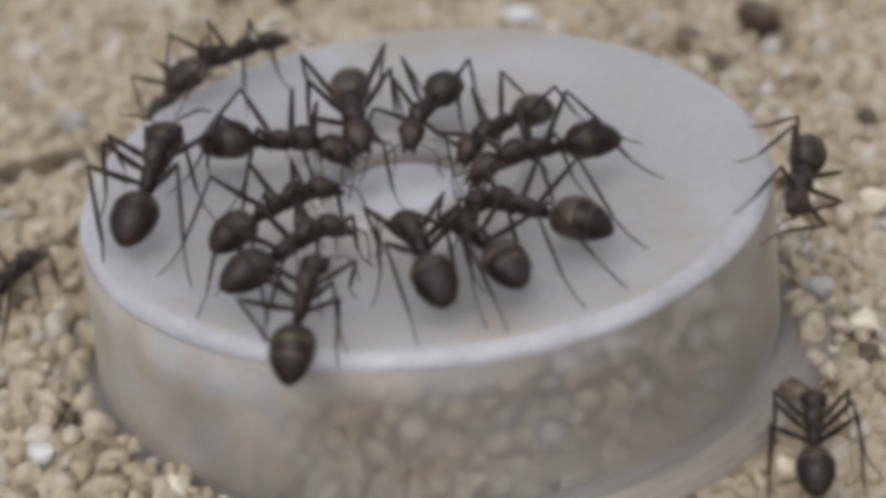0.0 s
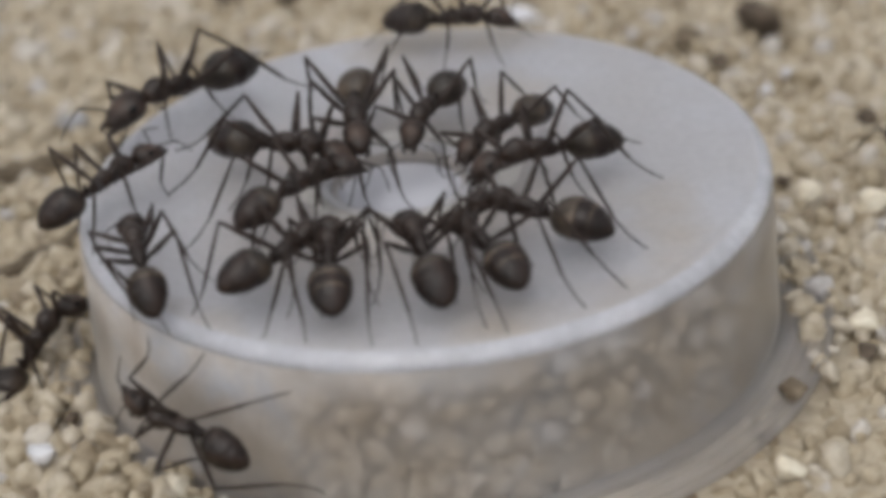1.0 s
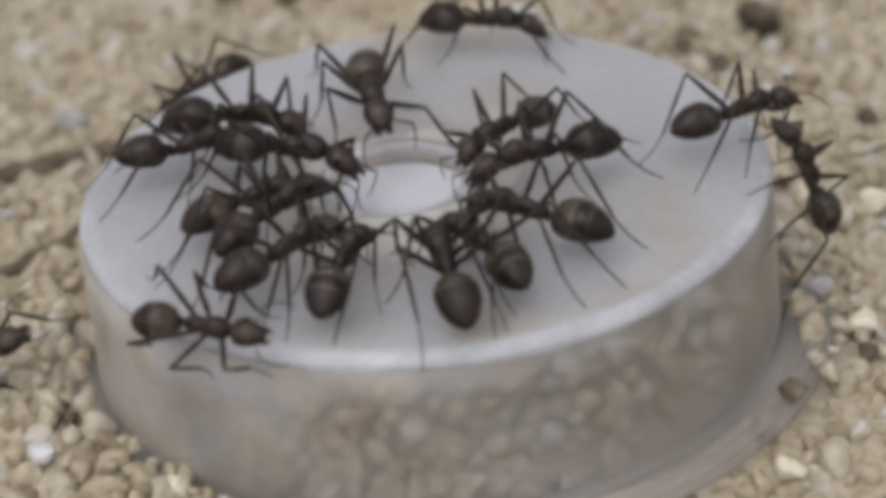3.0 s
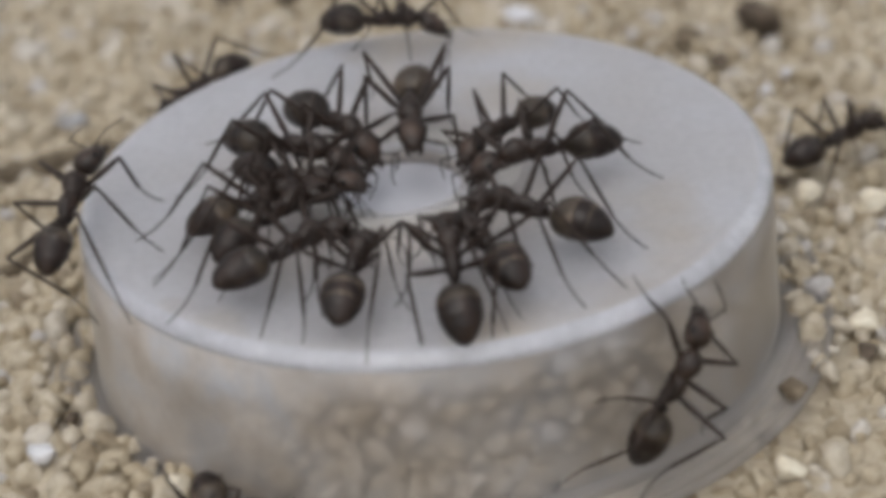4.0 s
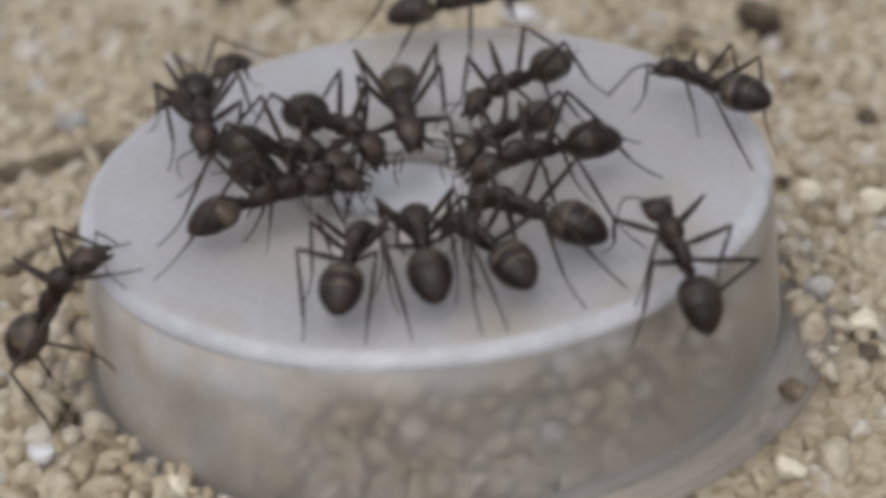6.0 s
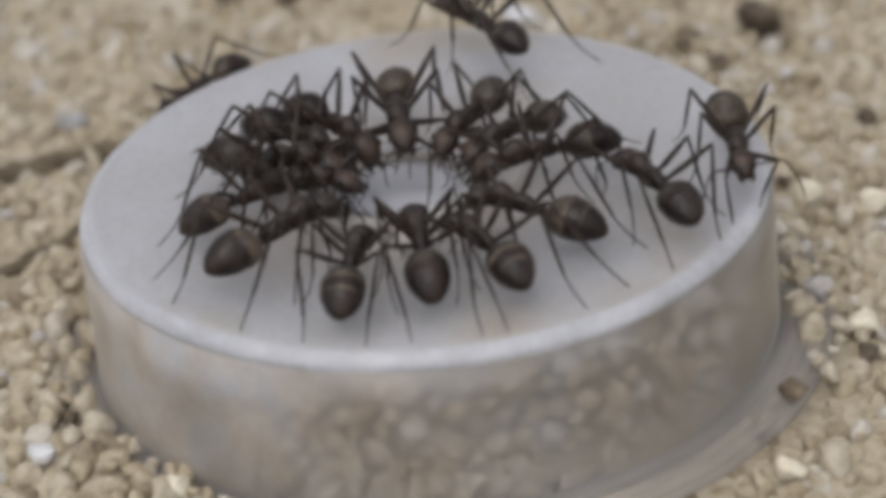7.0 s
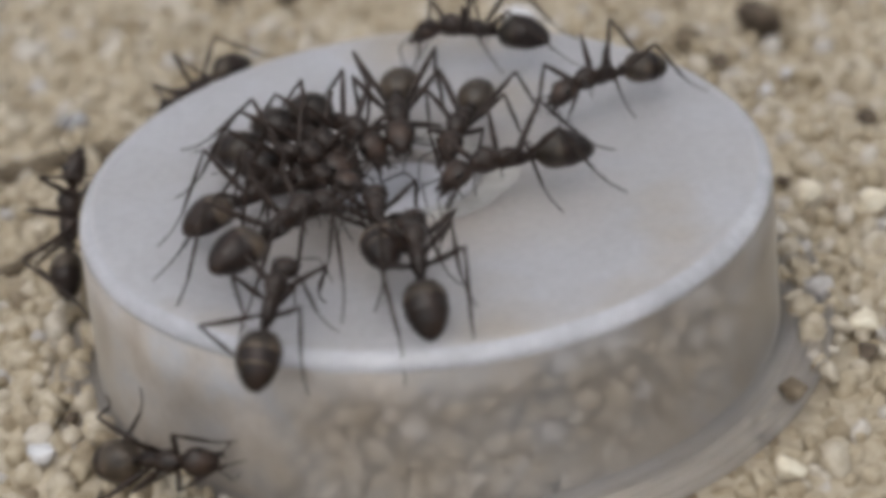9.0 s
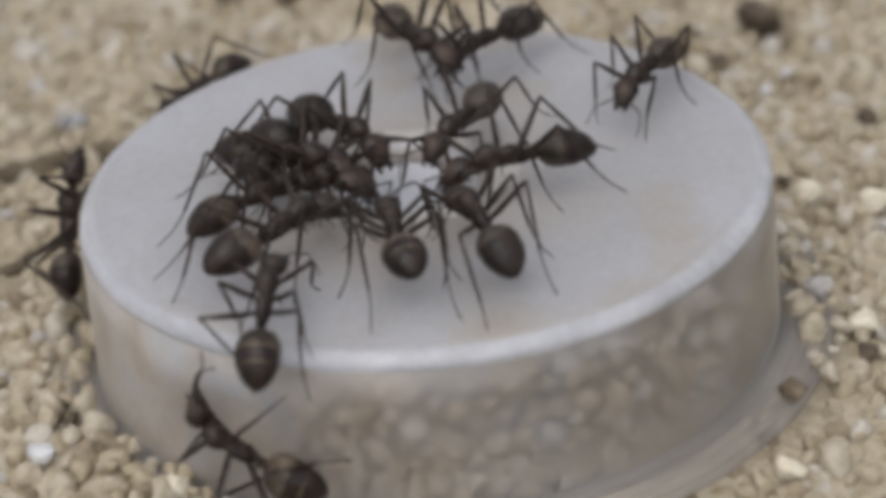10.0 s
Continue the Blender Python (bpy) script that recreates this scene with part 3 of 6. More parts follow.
def place_ants():
    """One ant for each of the paths in motions()."""
    for i, key in enumerate(PATHS.split()):
        rng = random.Random(40 + i)
        ant = BANDED_ANT if key == "WB" else PLAIN_ANT if key == "F1" else copy_thing(BANDED_ANT if key in BANDED else PLAIN_ANT, Matrix())
        ANTS[key] = ant
        size = SIZES.get(key, 1.0)
        ant.scale = (size, size, size)
        for ob in ant.children:
            kind = ob.name.split(".")[0]
            if kind == "gaster":
                ob.rotation_euler = [radians(a) for a in (rng.uniform(3, 17) if key in FEEDERS else rng.uniform(-4, 16), rng.uniform(-6, 6), rng.uniform(-10, 10))]
                fed = 1.06 if key in BANDED else 0.84 if key == "TL" else rng.uniform(0.9, 1.0)
                ob.scale = (fed * 0.95, fed * 0.98, fed * 0.95)
            if kind == "head":
                if key == "W0":      # a big-headed worker
                    ob.scale = (1.28, 1.25, 1.25)
                ob.rotation_euler = [radians(a) for a in (rng.uniform(-42, -18) if key in FEEDERS else rng.uniform(-24, -4), 0, rng.uniform(-10, 10))]
                for o in ob.children:
                    if o.name.startswith("antenna"):
                        low = rng.uniform(-55, -30) if key in FEEDERS else rng.uniform(-25, 15)
                        o.rotation_euler = [radians(a) for a in (low, rng.uniform(-10, 10), rng.uniform(-25, 25))]
                        if key in FEEDERS:      # folded back while it drinks
                            o.scale = (0.68, 0.68, 0.68)


def crawls(key, rows):
    ant, rng = ANTS[key], random.Random("legs" + key)
    rows = crawl(rows)
    walk(ant, rows)
    strides(ant, rows, rng, 0.8 if key in FEEDERS else 1.0)


# ---- sand grains ----
def sand_grains():
    """Loose grains: the nearest ones singly, the rest as one mass."""
    rng = random.Random(11)
    fine = [pebble_shape(rng, 2) for _ in range(9)]
    plain = [pebble_shape(rng, 1) for _ in range(5)]
    singles = []
    for v, f in fine:
        me = bpy.data.meshes.new("sand_grain")
        me.from_pydata((v * MM).tolist(), [], f.tolist())
        me.materials.append(SAND_ONE)
        me.shade_smooth()
        singles.append(me)
    verts, faces, base, count = [], [], 0, 0
    for step_mm, box, shapes in ((1.08, (-34, 34, -27, 62), fine), (1.7, (-64, 64, -60, 74), plain)):
        x = box[0]
        while x < box[1]:
            y = box[2]
            while y < box[3]:
                px, py = x + rng.uniform(-0.5, 0.5) * step_mm, y + rng.uniform(-0.5, 0.5) * step_mm
                y += step_mm
                if shapes is plain and -34 < px < 34 and -27 < py < 62:
                    continue
                r = math.hypot(px, py)
                if 15.4 < r < 17.95 or math.hypot(px - 16.95, py + 9.95) < 1.7:
                    continue
                size = step_mm * rng.choice((0.43, 0.52, 0.61, 0.70, 0.80, 0.94)) * rng.uniform(0.85, 1.15)
                z = mound(px, py) + rng.uniform(-0.25, 0.30)
                if 17.95 <= r < 20.9:
                    turn = math.degrees(math.atan2(py, px)) + 14 * noise.noise((px * 0.5, py * 0.5, 2.0))
                    bare = -118 < turn < -8 and r < 20.9 - 2.4 * max(0.0, (turn + 31) / 23) - 2.4 * max(0.0, (-95 - turn) / 23)
                    z = min(z, 0.42 - size) if bare else max(z, 0.55) + rng.uniform(0, 0.3) + max(0.0, 0.35 * (18.9 - r))
                q = turn_matrix(rng)
                s = np.array((size, size * rng.uniform(0.75, 1.0), size * rng.uniform(0.6, 0.9)))
                i = rng.randrange(len(shapes))
                near = shapes is fine and count < 300 and r > 20.5 and -17 < py < -2 and abs(px) < 25
                if near:
                    ob = new("sand_grain", singles[i])
                    ob.parent = ground
                    ob.matrix_basis = Matrix.LocRotScale((px * MM, py * MM, z * MM), Euler([rng.uniform(0, 6.28) for _ in range(3)]), Vector(s.tolist()))
                    count += 1
                    continue
                v, f = shapes[i]
                verts.append(((v * s) @ q.T + np.array((px, py, z))) * MM)
                faces.append(f + base)
                base += len(v)
            x += step_mm
    for level in range(8):      # the sand that fills the cap lies against its side
        for k in range(72):
            a = 2 * math.pi * (k + 0.5 * (level % 2) + rng.uniform(-0.35, 0.35)) / 72
            r, z = 15.7 + rng.uniform(-0.25, 0.2), 0.2 + 1.12 * level + rng.uniform(-0.35, 0.35)
            if z > 7.3 + 0.9 * math.cos(a):
                continue
            size = rng.choice((0.5, 0.65, 0.8, 0.95)) * rng.uniform(0.9, 1.1)
            v, f = fine[rng.randrange(len(fine))]
            verts.append(((v * size) @ turn_matrix(rng).T + np.array((r * math.cos(a), r * math.sin(a), z))) * MM)
            faces.append(f + base)
            base += len(v)
    v, f = np.concatenate(verts), np.concatenate(faces)
    me = bpy.data.meshes.new("sand_grains")
    me.vertices.add(len(v))
    me.vertices.foreach_set("co", v.ravel())
    me.loops.add(f.size)
    me.loops.foreach_set("vertex_index", f.ravel().astype(np.int32))
    me.polygons.add(len(f))
    me.polygons.foreach_set("loop_start", np.arange(0, f.size, 3, dtype=np.int32))
    me.update(calc_edges=True)
    me.materials.append(SAND_MANY)
    me.shade_smooth()
    ob = new("sand_grains", me)
    ob.parent = ground
    tagged(ob, "loose coarse sand grains of mixed cream and brown", kind="stuff")


sand_grains()

PATHS = "F1 F2 F3 F4 F5 F6 F7 L1 L2 L3 L4 W0 A1 K0 E0 D0 C3 S2 C1 S3 TR BR B0 YA TL N2 N1 WB RG"
SIZES = {"F1": 1.08, "F2": 0.93, "F3": 0.92, "F4": 1.01, "F5": 0.97, "F6": 0.92, "L1": 1.06, "L2": 0.97, "L3": 0.98, "L4": 0.92, "W0": 1.1, "A1": 0.92, "K0": 0.92, "E0": 0.92, "D0": 0.94, "C3": 0.94, "S2": 0.92, "C1": 1.03, "S3": 0.92, "TR": 0.92, "BR": 0.92, "B0": 0.86, "YA": 0.97, "TL": 1.05, "N2": 1.03, "N1": 1.08, "WB": 0.92, "RG": 0.98}
place_ants()


# ---- all that moves ----
def motions():
    crawls("F1", [
        (0, step(-3.1, 0.3, 11.9, -3.6, 6.1, 11.9)), (0.5, step(-3.1, 0.2, 11.9, -3.3, 6.1, 11.9)), (1, step(-3.1, 0.2, 11.9, -3.2, 5.9, 11.9)),
        (1.5, step(-3.1, 0.2, 11.9, -3.2, 6.2, 11.9)), (2, step(-3.1, 0.1, 11.9, -3.2, 6.2, 11.9)), (2.5, step(-3.1, 0.2, 11.9, -3.2, 6.2, 11.9)),
        (2.6, step(-3.1, 2.1, 11.9, -3.3, 7.4, 11.9)), (2.7, step(-2.7, 3.9, 11.9, -3.5, 9.7, 11.9)), (3.1, step(-1.7, 1.2, 11.9, -2.4, 7.9, 11.9)),
        (3.8, step(-0.4, -0.7, 11.9, -0.2, 6.4, 11.9)), (4.5, step(-0.4, -0.7, 11.9, -0.3, 6.2, 11.9)), (5, step(-0.4, -0.6, 11.9, -0.6, 6.2, 11.9)),
        (5.5, step(-0.3, -0.5, 11.9, -1.0, 6.3, 11.9)), (5.7, step(-0.3, -0.5, 11.9, -1.1, 6.3, 11.9)), (6.25, step(-0.6, -0.6, 11.9, -1.1, 6.7, 11.9)),
        (6.8, step(-0.8, -0.9, 11.9, -1.2, 6.4, 11.9)), (7.5, step(-0.9, -0.9, 11.9, -1.3, 6.4, 11.9)), (8, step(-0.9, -1.0, 11.9, -1.2, 6.4, 11.9)),
        (8.5, step(-0.9, -1.0, 11.9, -1.1, 6.4, 11.9)), (9, step(-1.0, -0.9, 11.9, -1.0, 6.3, 11.9)), (9.5, step(-1.0, -1.2, 11.9, -1.1, 6.3, 11.9)),
        (9.7, step(-1.2, 0.4, 11.9, -1.2, 7.0, 11.9)), (9.8, step(-0.7, 2.9, 11.9, -0.5, 9.5, 11.9)), (9.9, step(0.0, 6.0, 11.9, -0.2, 12.4, 11.9)),
        (10, step(1.2, 9.2, 11.9, -0.8, 12.9, 11.9))])
    crawls("F2", [
        (0, step(-0.5, 0.3, 11.9, 1.5, 5.7, 11.9)), (0.5, step(-0.5, 0.3, 11.9, 1.5, 5.7, 11.9)), (1, step(-0.5, 0.3, 11.9, 1.7, 5.8, 11.9)),
        (1.5, step(-0.5, 0.1, 11.9, 1.7, 5.8, 11.9)), (2, step(-0.5, 0.1, 11.9, 1.7, 5.8, 11.9)), (2.5, step(-0.5, 0.4, 11.9, 2.2, 6.2, 11.9)),
        (2.6, step(0.2, 3.3, 11.9, 2.1, 8.7, 11.9)), (2.65, step(3.6, 8.7, 11.9, 3.2, 11.7, 11.9)), (2.7, step(9.2, 9.9, 11.9, 4.1, 11.8, 11.9)),
        (3.2, step(5.4, 13.0, 11.9, 0.2, 15.3, 11.9)), (3.8, step(-2.0, 14.3, 11.9, 1.8, 15.0, 11.9)), (4, step(0.6, 13.6, 11.9, -3.2, 14.8, 11.9)),
        (4.2, step(-3.2, 17.3, 11.9, 1.2, 16.3, 11.9)), (4.5, step(4.9, 13.9, 11.9, 7.7, 12.7, 11.9)), (4.7, step(14.0, 32.0, 2.2, 10.5, 33.3, 2.2)),
        (5, step(21.8, 25.1, 2.2, 17.8, 23.6, 2.2)), (5.1, step(22.4, 16.7, 2.2, 19.4, 18.4, 2.2)), (5.2, step(26.1, 12.3, 2.2, 23.3, 14.3, 2.2)),
        (5.3, step(38.4, 6.3, 2.2, 35.9, 8.2, 2.2)), (5.82, step(38.5, 6.4, 2.2, 35.9, 8.2, 2.2)), (6.34, step(38.4, 6.3, 2.2, 35.8, 8.3, 2.2)),
        (6.87, step(38.5, 6.3, 2.2, 35.7, 7.9, 2.2)), (7.39, step(38.4, 6.4, 2.2, 35.9, 8.3, 2.2)), (7.91, step(38.4, 6.4, 2.2, 36.0, 8.2, 2.2)),
        (8.43, step(38.4, 6.3, 2.2, 36.0, 8.2, 2.2)), (8.96, step(38.4, 6.2, 2.2, 35.8, 8.3, 2.2)), (9.48, step(38.4, 6.2, 2.2, 35.9, 8.6, 2.2)),
        (10, step(38.4, 6.3, 2.2, 35.9, 8.2, 2.2))])
    crawls("F3", [
        (0, step(2.4, -1.7, 11.9, 6.0, 2.2, 11.9)), (0.5, step(2.4, -1.7, 11.9, 6.0, 2.1, 11.9)), (1, step(2.4, -1.7, 11.9, 6.0, 2.2, 11.9)),
        (1.57, step(2.4, -1.8, 11.9, 6.1, 2.0, 11.9)), (2.13, step(2.4, -1.8, 11.9, 6.1, 2.0, 11.9)), (2.7, step(2.4, -1.9, 11.9, 6.2, 2.1, 11.9)),
        (3.35, step(2.4, -1.8, 11.9, 6.2, 1.9, 11.9)), (4, step(2.4, -1.9, 11.9, 6.2, 2.0, 11.9)), (4.5, step(2.3, -2.0, 11.9, 6.3, 1.9, 11.9)),
        (5, step(2.3, -2.0, 11.9, 6.4, 1.7, 11.9)), (5.5, step(2.2, -2.3, 11.9, 6.4, 1.7, 11.9)), (6, step(2.3, -2.3, 11.9, 6.4, 1.6, 11.9)),
        (6.5, step(2.5, -2.3, 11.9, 6.5, 1.3, 11.9)), (7, step(2.6, -2.1, 11.9, 6.5, 1.4, 11.9)), (7.5, step(2.7, -2.2, 11.9, 6.4, 1.4, 11.9)),
        (8, step(2.7, -2.4, 11.9, 6.4, 1.7, 11.9)), (8.3, step(3.6, -1.2, 11.9, 7.1, 2.1, 11.9)), (8.5, step(4.7, 0.3, 11.9, 8.2, 2.2, 11.9)),
        (8.7, step(5.5, 1.5, 11.9, 9.0, 3.3, 11.9)), (8.8, step(6.5, 2.9, 11.9, 9.7, 4.6, 11.9)), (9, step(7.8, 3.6, 11.9, 11.9, 5.8, 11.9)),
        (9.2, step(8.3, 7.6, 11.9, 12.3, 6.0, 11.9)), (9.35, step(9.4, 8.8, 11.9, 12.4, 5.6, 11.9)), (9.5, step(10.0, 10.8, 11.9, 12.8, 5.5, 11.9)),
        (9.7, step(9.9, 8.0, 11.9, 12.3, 5.3, 11.9)), (9.9, step(10.6, 4.0, 11.9, 12.8, 6.3, 11.9)), (10, step(11.1, 3.6, 11.9, 12.9, 6.7, 11.9))])
    crawls("F4", [
        (0, step(3.0, -4.1, 11.9, 8.6, -2.3, 11.9)), (0.5, step(2.9, -4.1, 11.9, 8.7, -2.5, 11.9)), (1, step(3.0, -4.0, 11.9, 8.8, -2.4, 11.9)),
        (1.5, step(3.0, -4.1, 11.9, 8.7, -2.3, 11.9)), (2.1, step(3.0, -4.2, 11.9, 8.6, -2.1, 11.9)), (2.7, step(3.0, -4.1, 11.9, 8.7, -2.4, 11.9)),
        (3.35, step(3.0, -4.2, 11.9, 8.6, -2.4, 11.9)), (4, step(3.0, -4.0, 11.9, 8.7, -2.4, 11.9)), (4.5, step(3.0, -4.1, 11.9, 8.8, -2.5, 11.9)),
        (5, step(3.0, -3.8, 11.9, 8.8, -2.5, 11.9)), (5.5, step(3.0, -4.1, 11.9, 8.8, -2.4, 11.9)), (6, step(3.0, -4.2, 11.9, 8.7, -2.4, 11.9)),
        (6.5, step(3.0, -4.1, 11.9, 8.6, -2.4, 11.9)), (7, step(3.0, -4.2, 11.9, 8.7, -2.3, 11.9)), (7.5, step(3.1, -4.5, 11.9, 8.8, -2.3, 11.9)),
        (8, step(3.0, -4.7, 11.9, 8.7, -2.2, 11.9)), (8.3, step(2.5, -5.2, 11.9, 8.3, -2.3, 11.9)), (8.5, step(2.2, -5.2, 11.9, 7.7, -2.5, 11.9)),
        (9, step(1.5, -4.7, 11.9, 7.2, -3.0, 11.9)), (9.5, step(1.4, -4.7, 11.9, 7.4, -2.9, 11.9)), (10, step(1.4, -4.4, 11.9, 7.5, -2.8, 11.9))])
    crawls("F5", [
        (0, step(2.5, -7.4, 11.9, 6.9, -10.1, 11.9)), (0.5, step(2.5, -7.3, 11.9, 7.0, -9.8, 11.9)), (1, step(2.5, -7.4, 11.9, 7.0, -10.2, 11.9)),
        (1.5, step(2.5, -7.3, 11.9, 7.0, -10.3, 11.9)), (2, step(2.5, -7.4, 11.9, 7.0, -10.3, 11.9)), (2.7, step(2.5, -7.4, 11.9, 7.1, -10.3, 11.9)),
        (3.35, step(2.5, -7.4, 11.9, 7.0, -10.5, 11.9)), (4, step(2.4, -7.2, 11.9, 7.1, -10.3, 11.9)), (4.5, step(2.5, -7.1, 11.9, 7.1, -10.4, 11.9)),
        (5, step(2.4, -7.1, 11.9, 7.0, -10.4, 11.9)), (5.5, step(2.4, -7.0, 11.9, 7.1, -10.5, 11.9)), (6.15, step(2.4, -7.0, 11.9, 6.9, -10.7, 11.9)),
        (6.8, step(2.3, -6.9, 11.9, 7.0, -10.3, 11.9)), (7.5, step(2.3, -5.7, 11.9, 6.7, -10.1, 11.9)), (8, step(2.4, -5.2, 11.9, 6.8, -9.4, 11.9)),
        (8.1, step(2.5, -5.2, 11.9, 6.8, -9.5, 11.9)), (8.2, step(5.1, -13.1, 11.9, 8.1, -10.3, 11.9)), (8.3, step(5.0, -13.6, 11.9, 8.3, -10.9, 11.9)),
        (8.4, step(1.6, -19.6, 7.7, 4.2, -17.6, 11.2)), (8.5, step(-10.9, -16.4, 4.6, -5.3, -19.0, 6.1)),
        (8.6, step(-8.4, -17.8, 4.1, -6.6, -18.6, 6.5)), (8.7, step(-6.3, -28.4, 2.2, -7.3, -24.4, 2.2)),
        (8.8, step(-14.5, -14.5, 2.5, -17.3, -13.7, 2.2)), (8.9, step(-13.0, -14.8, 5.5, -16.7, -11.5, 2.6)),
        (9, step(-11.6, -15.9, 4.1, -16.3, -12.5, 2.5)), (9.1, step(-10.1, -16.9, 4.5, -14.7, -13.7, 2.8)),
        (9.25, step(-7.8, -28.2, 2.2, -10.3, -25.5, 2.2)), (9.6, step(1.7, -29.6, 2.2, 3.0, -31.6, 2.2)),
        (9.8, step(-1.9, -19.6, 5.9, 0.8, -19.7, 4.1)), (9.9, step(-6.9, -18.5, 6.2, -3.5, -19.4, 4.6)),
        (10, step(-11.3, -16.1, 6.8, -7.4, -18.3, 4.1))])
    crawls("F6", [
        (0, step(1.0, -8.7, 11.9, 3.7, -13.4, 11.9)), (0.5, step(1.0, -8.7, 11.9, 3.8, -13.4, 11.9)), (1, step(1.0, -8.8, 11.9, 3.7, -13.5, 11.9)),
        (1.5, step(0.9, -8.8, 11.9, 3.8, -13.7, 11.9)), (2.1, step(1.0, -8.9, 11.9, 3.9, -13.5, 11.9)), (2.7, step(0.9, -8.8, 11.9, 3.8, -13.8, 11.9)),
        (3.35, step(0.9, -8.9, 11.9, 3.9, -13.5, 11.9)), (4, step(1.0, -8.7, 11.9, 3.8, -13.7, 11.9)), (4.5, step(1.0, -8.6, 11.9, 3.9, -13.8, 11.9)),
        (5, step(1.1, -8.8, 11.9, 4.1, -13.7, 11.9)), (5.7, step(1.1, -8.8, 11.9, 4.1, -13.7, 11.9)), (6.25, step(1.1, -8.9, 11.9, 4.0, -13.5, 11.9)),
        (6.8, step(1.2, -8.9, 11.9, 3.9, -13.6, 11.9)), (7.5, step(1.2, -8.8, 11.9, 3.8, -13.2, 11.9)), (7.8, step(2.0, -8.5, 11.9, 5.2, -12.9, 11.9)),
        (7.9, step(5.2, -9.7, 11.9, 7.2, -13.3, 11.9)), (8, step(12.9, -8.2, 11.9, 9.1, -12.1, 11.9)), (8.1, step(11.4, -16.4, 3.0, 11.6, -15.9, 8.1)),
        (8.2, step(9.9, -30.9, 2.2, 10.4, -27.1, 2.2)), (8.8, step(9.8, -31.1, 2.2, 10.3, -27.2, 2.2)), (9.4, step(9.9, -31.1, 2.2, 10.3, -27.5, 2.2)),
        (10, step(9.8, -31.2, 2.2, 10.3, -27.5, 2.2))])
    crawls("F7", [
        (0, step(-1.1, -8.3, 11.9, 0.2, -14.6, 11.9)), (0.5, step(-1.1, -8.3, 11.9, 0.1, -14.4, 11.9)), (1, step(-1.0, -8.3, 11.9, 0.2, -14.6, 11.9)),
        (1.5, step(-1.0, -8.5, 11.9, 0.2, -14.5, 11.9)), (2, step(-0.9, -8.6, 11.9, 0.3, -14.8, 11.9)), (2.7, step(-0.9, -8.5, 11.9, 0.3, -14.8, 11.9)),
        (3.1, step(0.6, -10.9, 11.9, 1.5, -17.5, 11.5)), (3.4, step(1.2, -13.7, 11.9, 2.0, -19.1, 10.1)),
        (3.8, step(2.3, -13.9, 11.9, 2.2, -19.3, 9.6)), (3.9, step(1.6, -10.6, 11.9, 1.9, -18.0, 11.2)), (4, step(0.9, -10.5, 13.6, 1.1, -16.2, 11.9)),
        (4.5, step(0.4, -9.2, 11.9, 0.8, -15.9, 11.9)), (5, step(-0.4, -8.1, 11.9, -0.0, -13.9, 11.9)),
        (5.7, step(-0.5, -8.0, 11.9, -0.1, -13.8, 11.9)), (6.35, step(-0.6, -8.1, 11.9, -0.1, -13.8, 11.9)),
        (7, step(-0.6, -8.0, 11.9, -0.2, -13.9, 11.9)), (7.5, step(-0.7, -8.0, 11.9, -0.2, -13.8, 11.9)),
        (8, step(-0.5, -8.1, 11.9, -0.6, -12.9, 11.9)), (8.2, step(-0.2, -8.6, 11.9, 0.0, -14.5, 11.9)), (8.5, step(0.0, -8.0, 11.9, 0.1, -15.0, 11.9)),
        (8.8, step(-0.5, -8.3, 11.9, -0.4, -15.5, 11.9)), (9, step(-0.7, -9.9, 13.5, -0.4, -15.6, 11.9)),
        (9.1, step(-1.0, -9.6, 11.9, -0.6, -16.9, 11.8)), (9.2, step(-3.3, -17.6, 11.4, -3.2, -19.1, 9.7)),
        (9.3, step(-0.5, -17.7, 11.5, -3.6, -18.8, 10.1)), (9.4, step(-0.7, -19.7, 5.9, -2.9, -19.2, 9.5)),
        (9.45, step(0.7, -27.6, 2.2, -0.4, -25.4, 2.2)), (9.5, step(3.9, -19.0, 9.5, 4.0, -19.4, 3.5)), (9.6, step(3.5, -14.6, 11.9, 3.1, -18.6, 10.5)),
        (9.7, step(3.3, -9.6, 11.9, 3.6, -14.1, 11.9)), (9.8, step(2.8, -8.4, 11.9, 3.4, -13.6, 11.9)), (10, step(1.5, -6.4, 11.9, 3.4, -12.5, 11.9))])
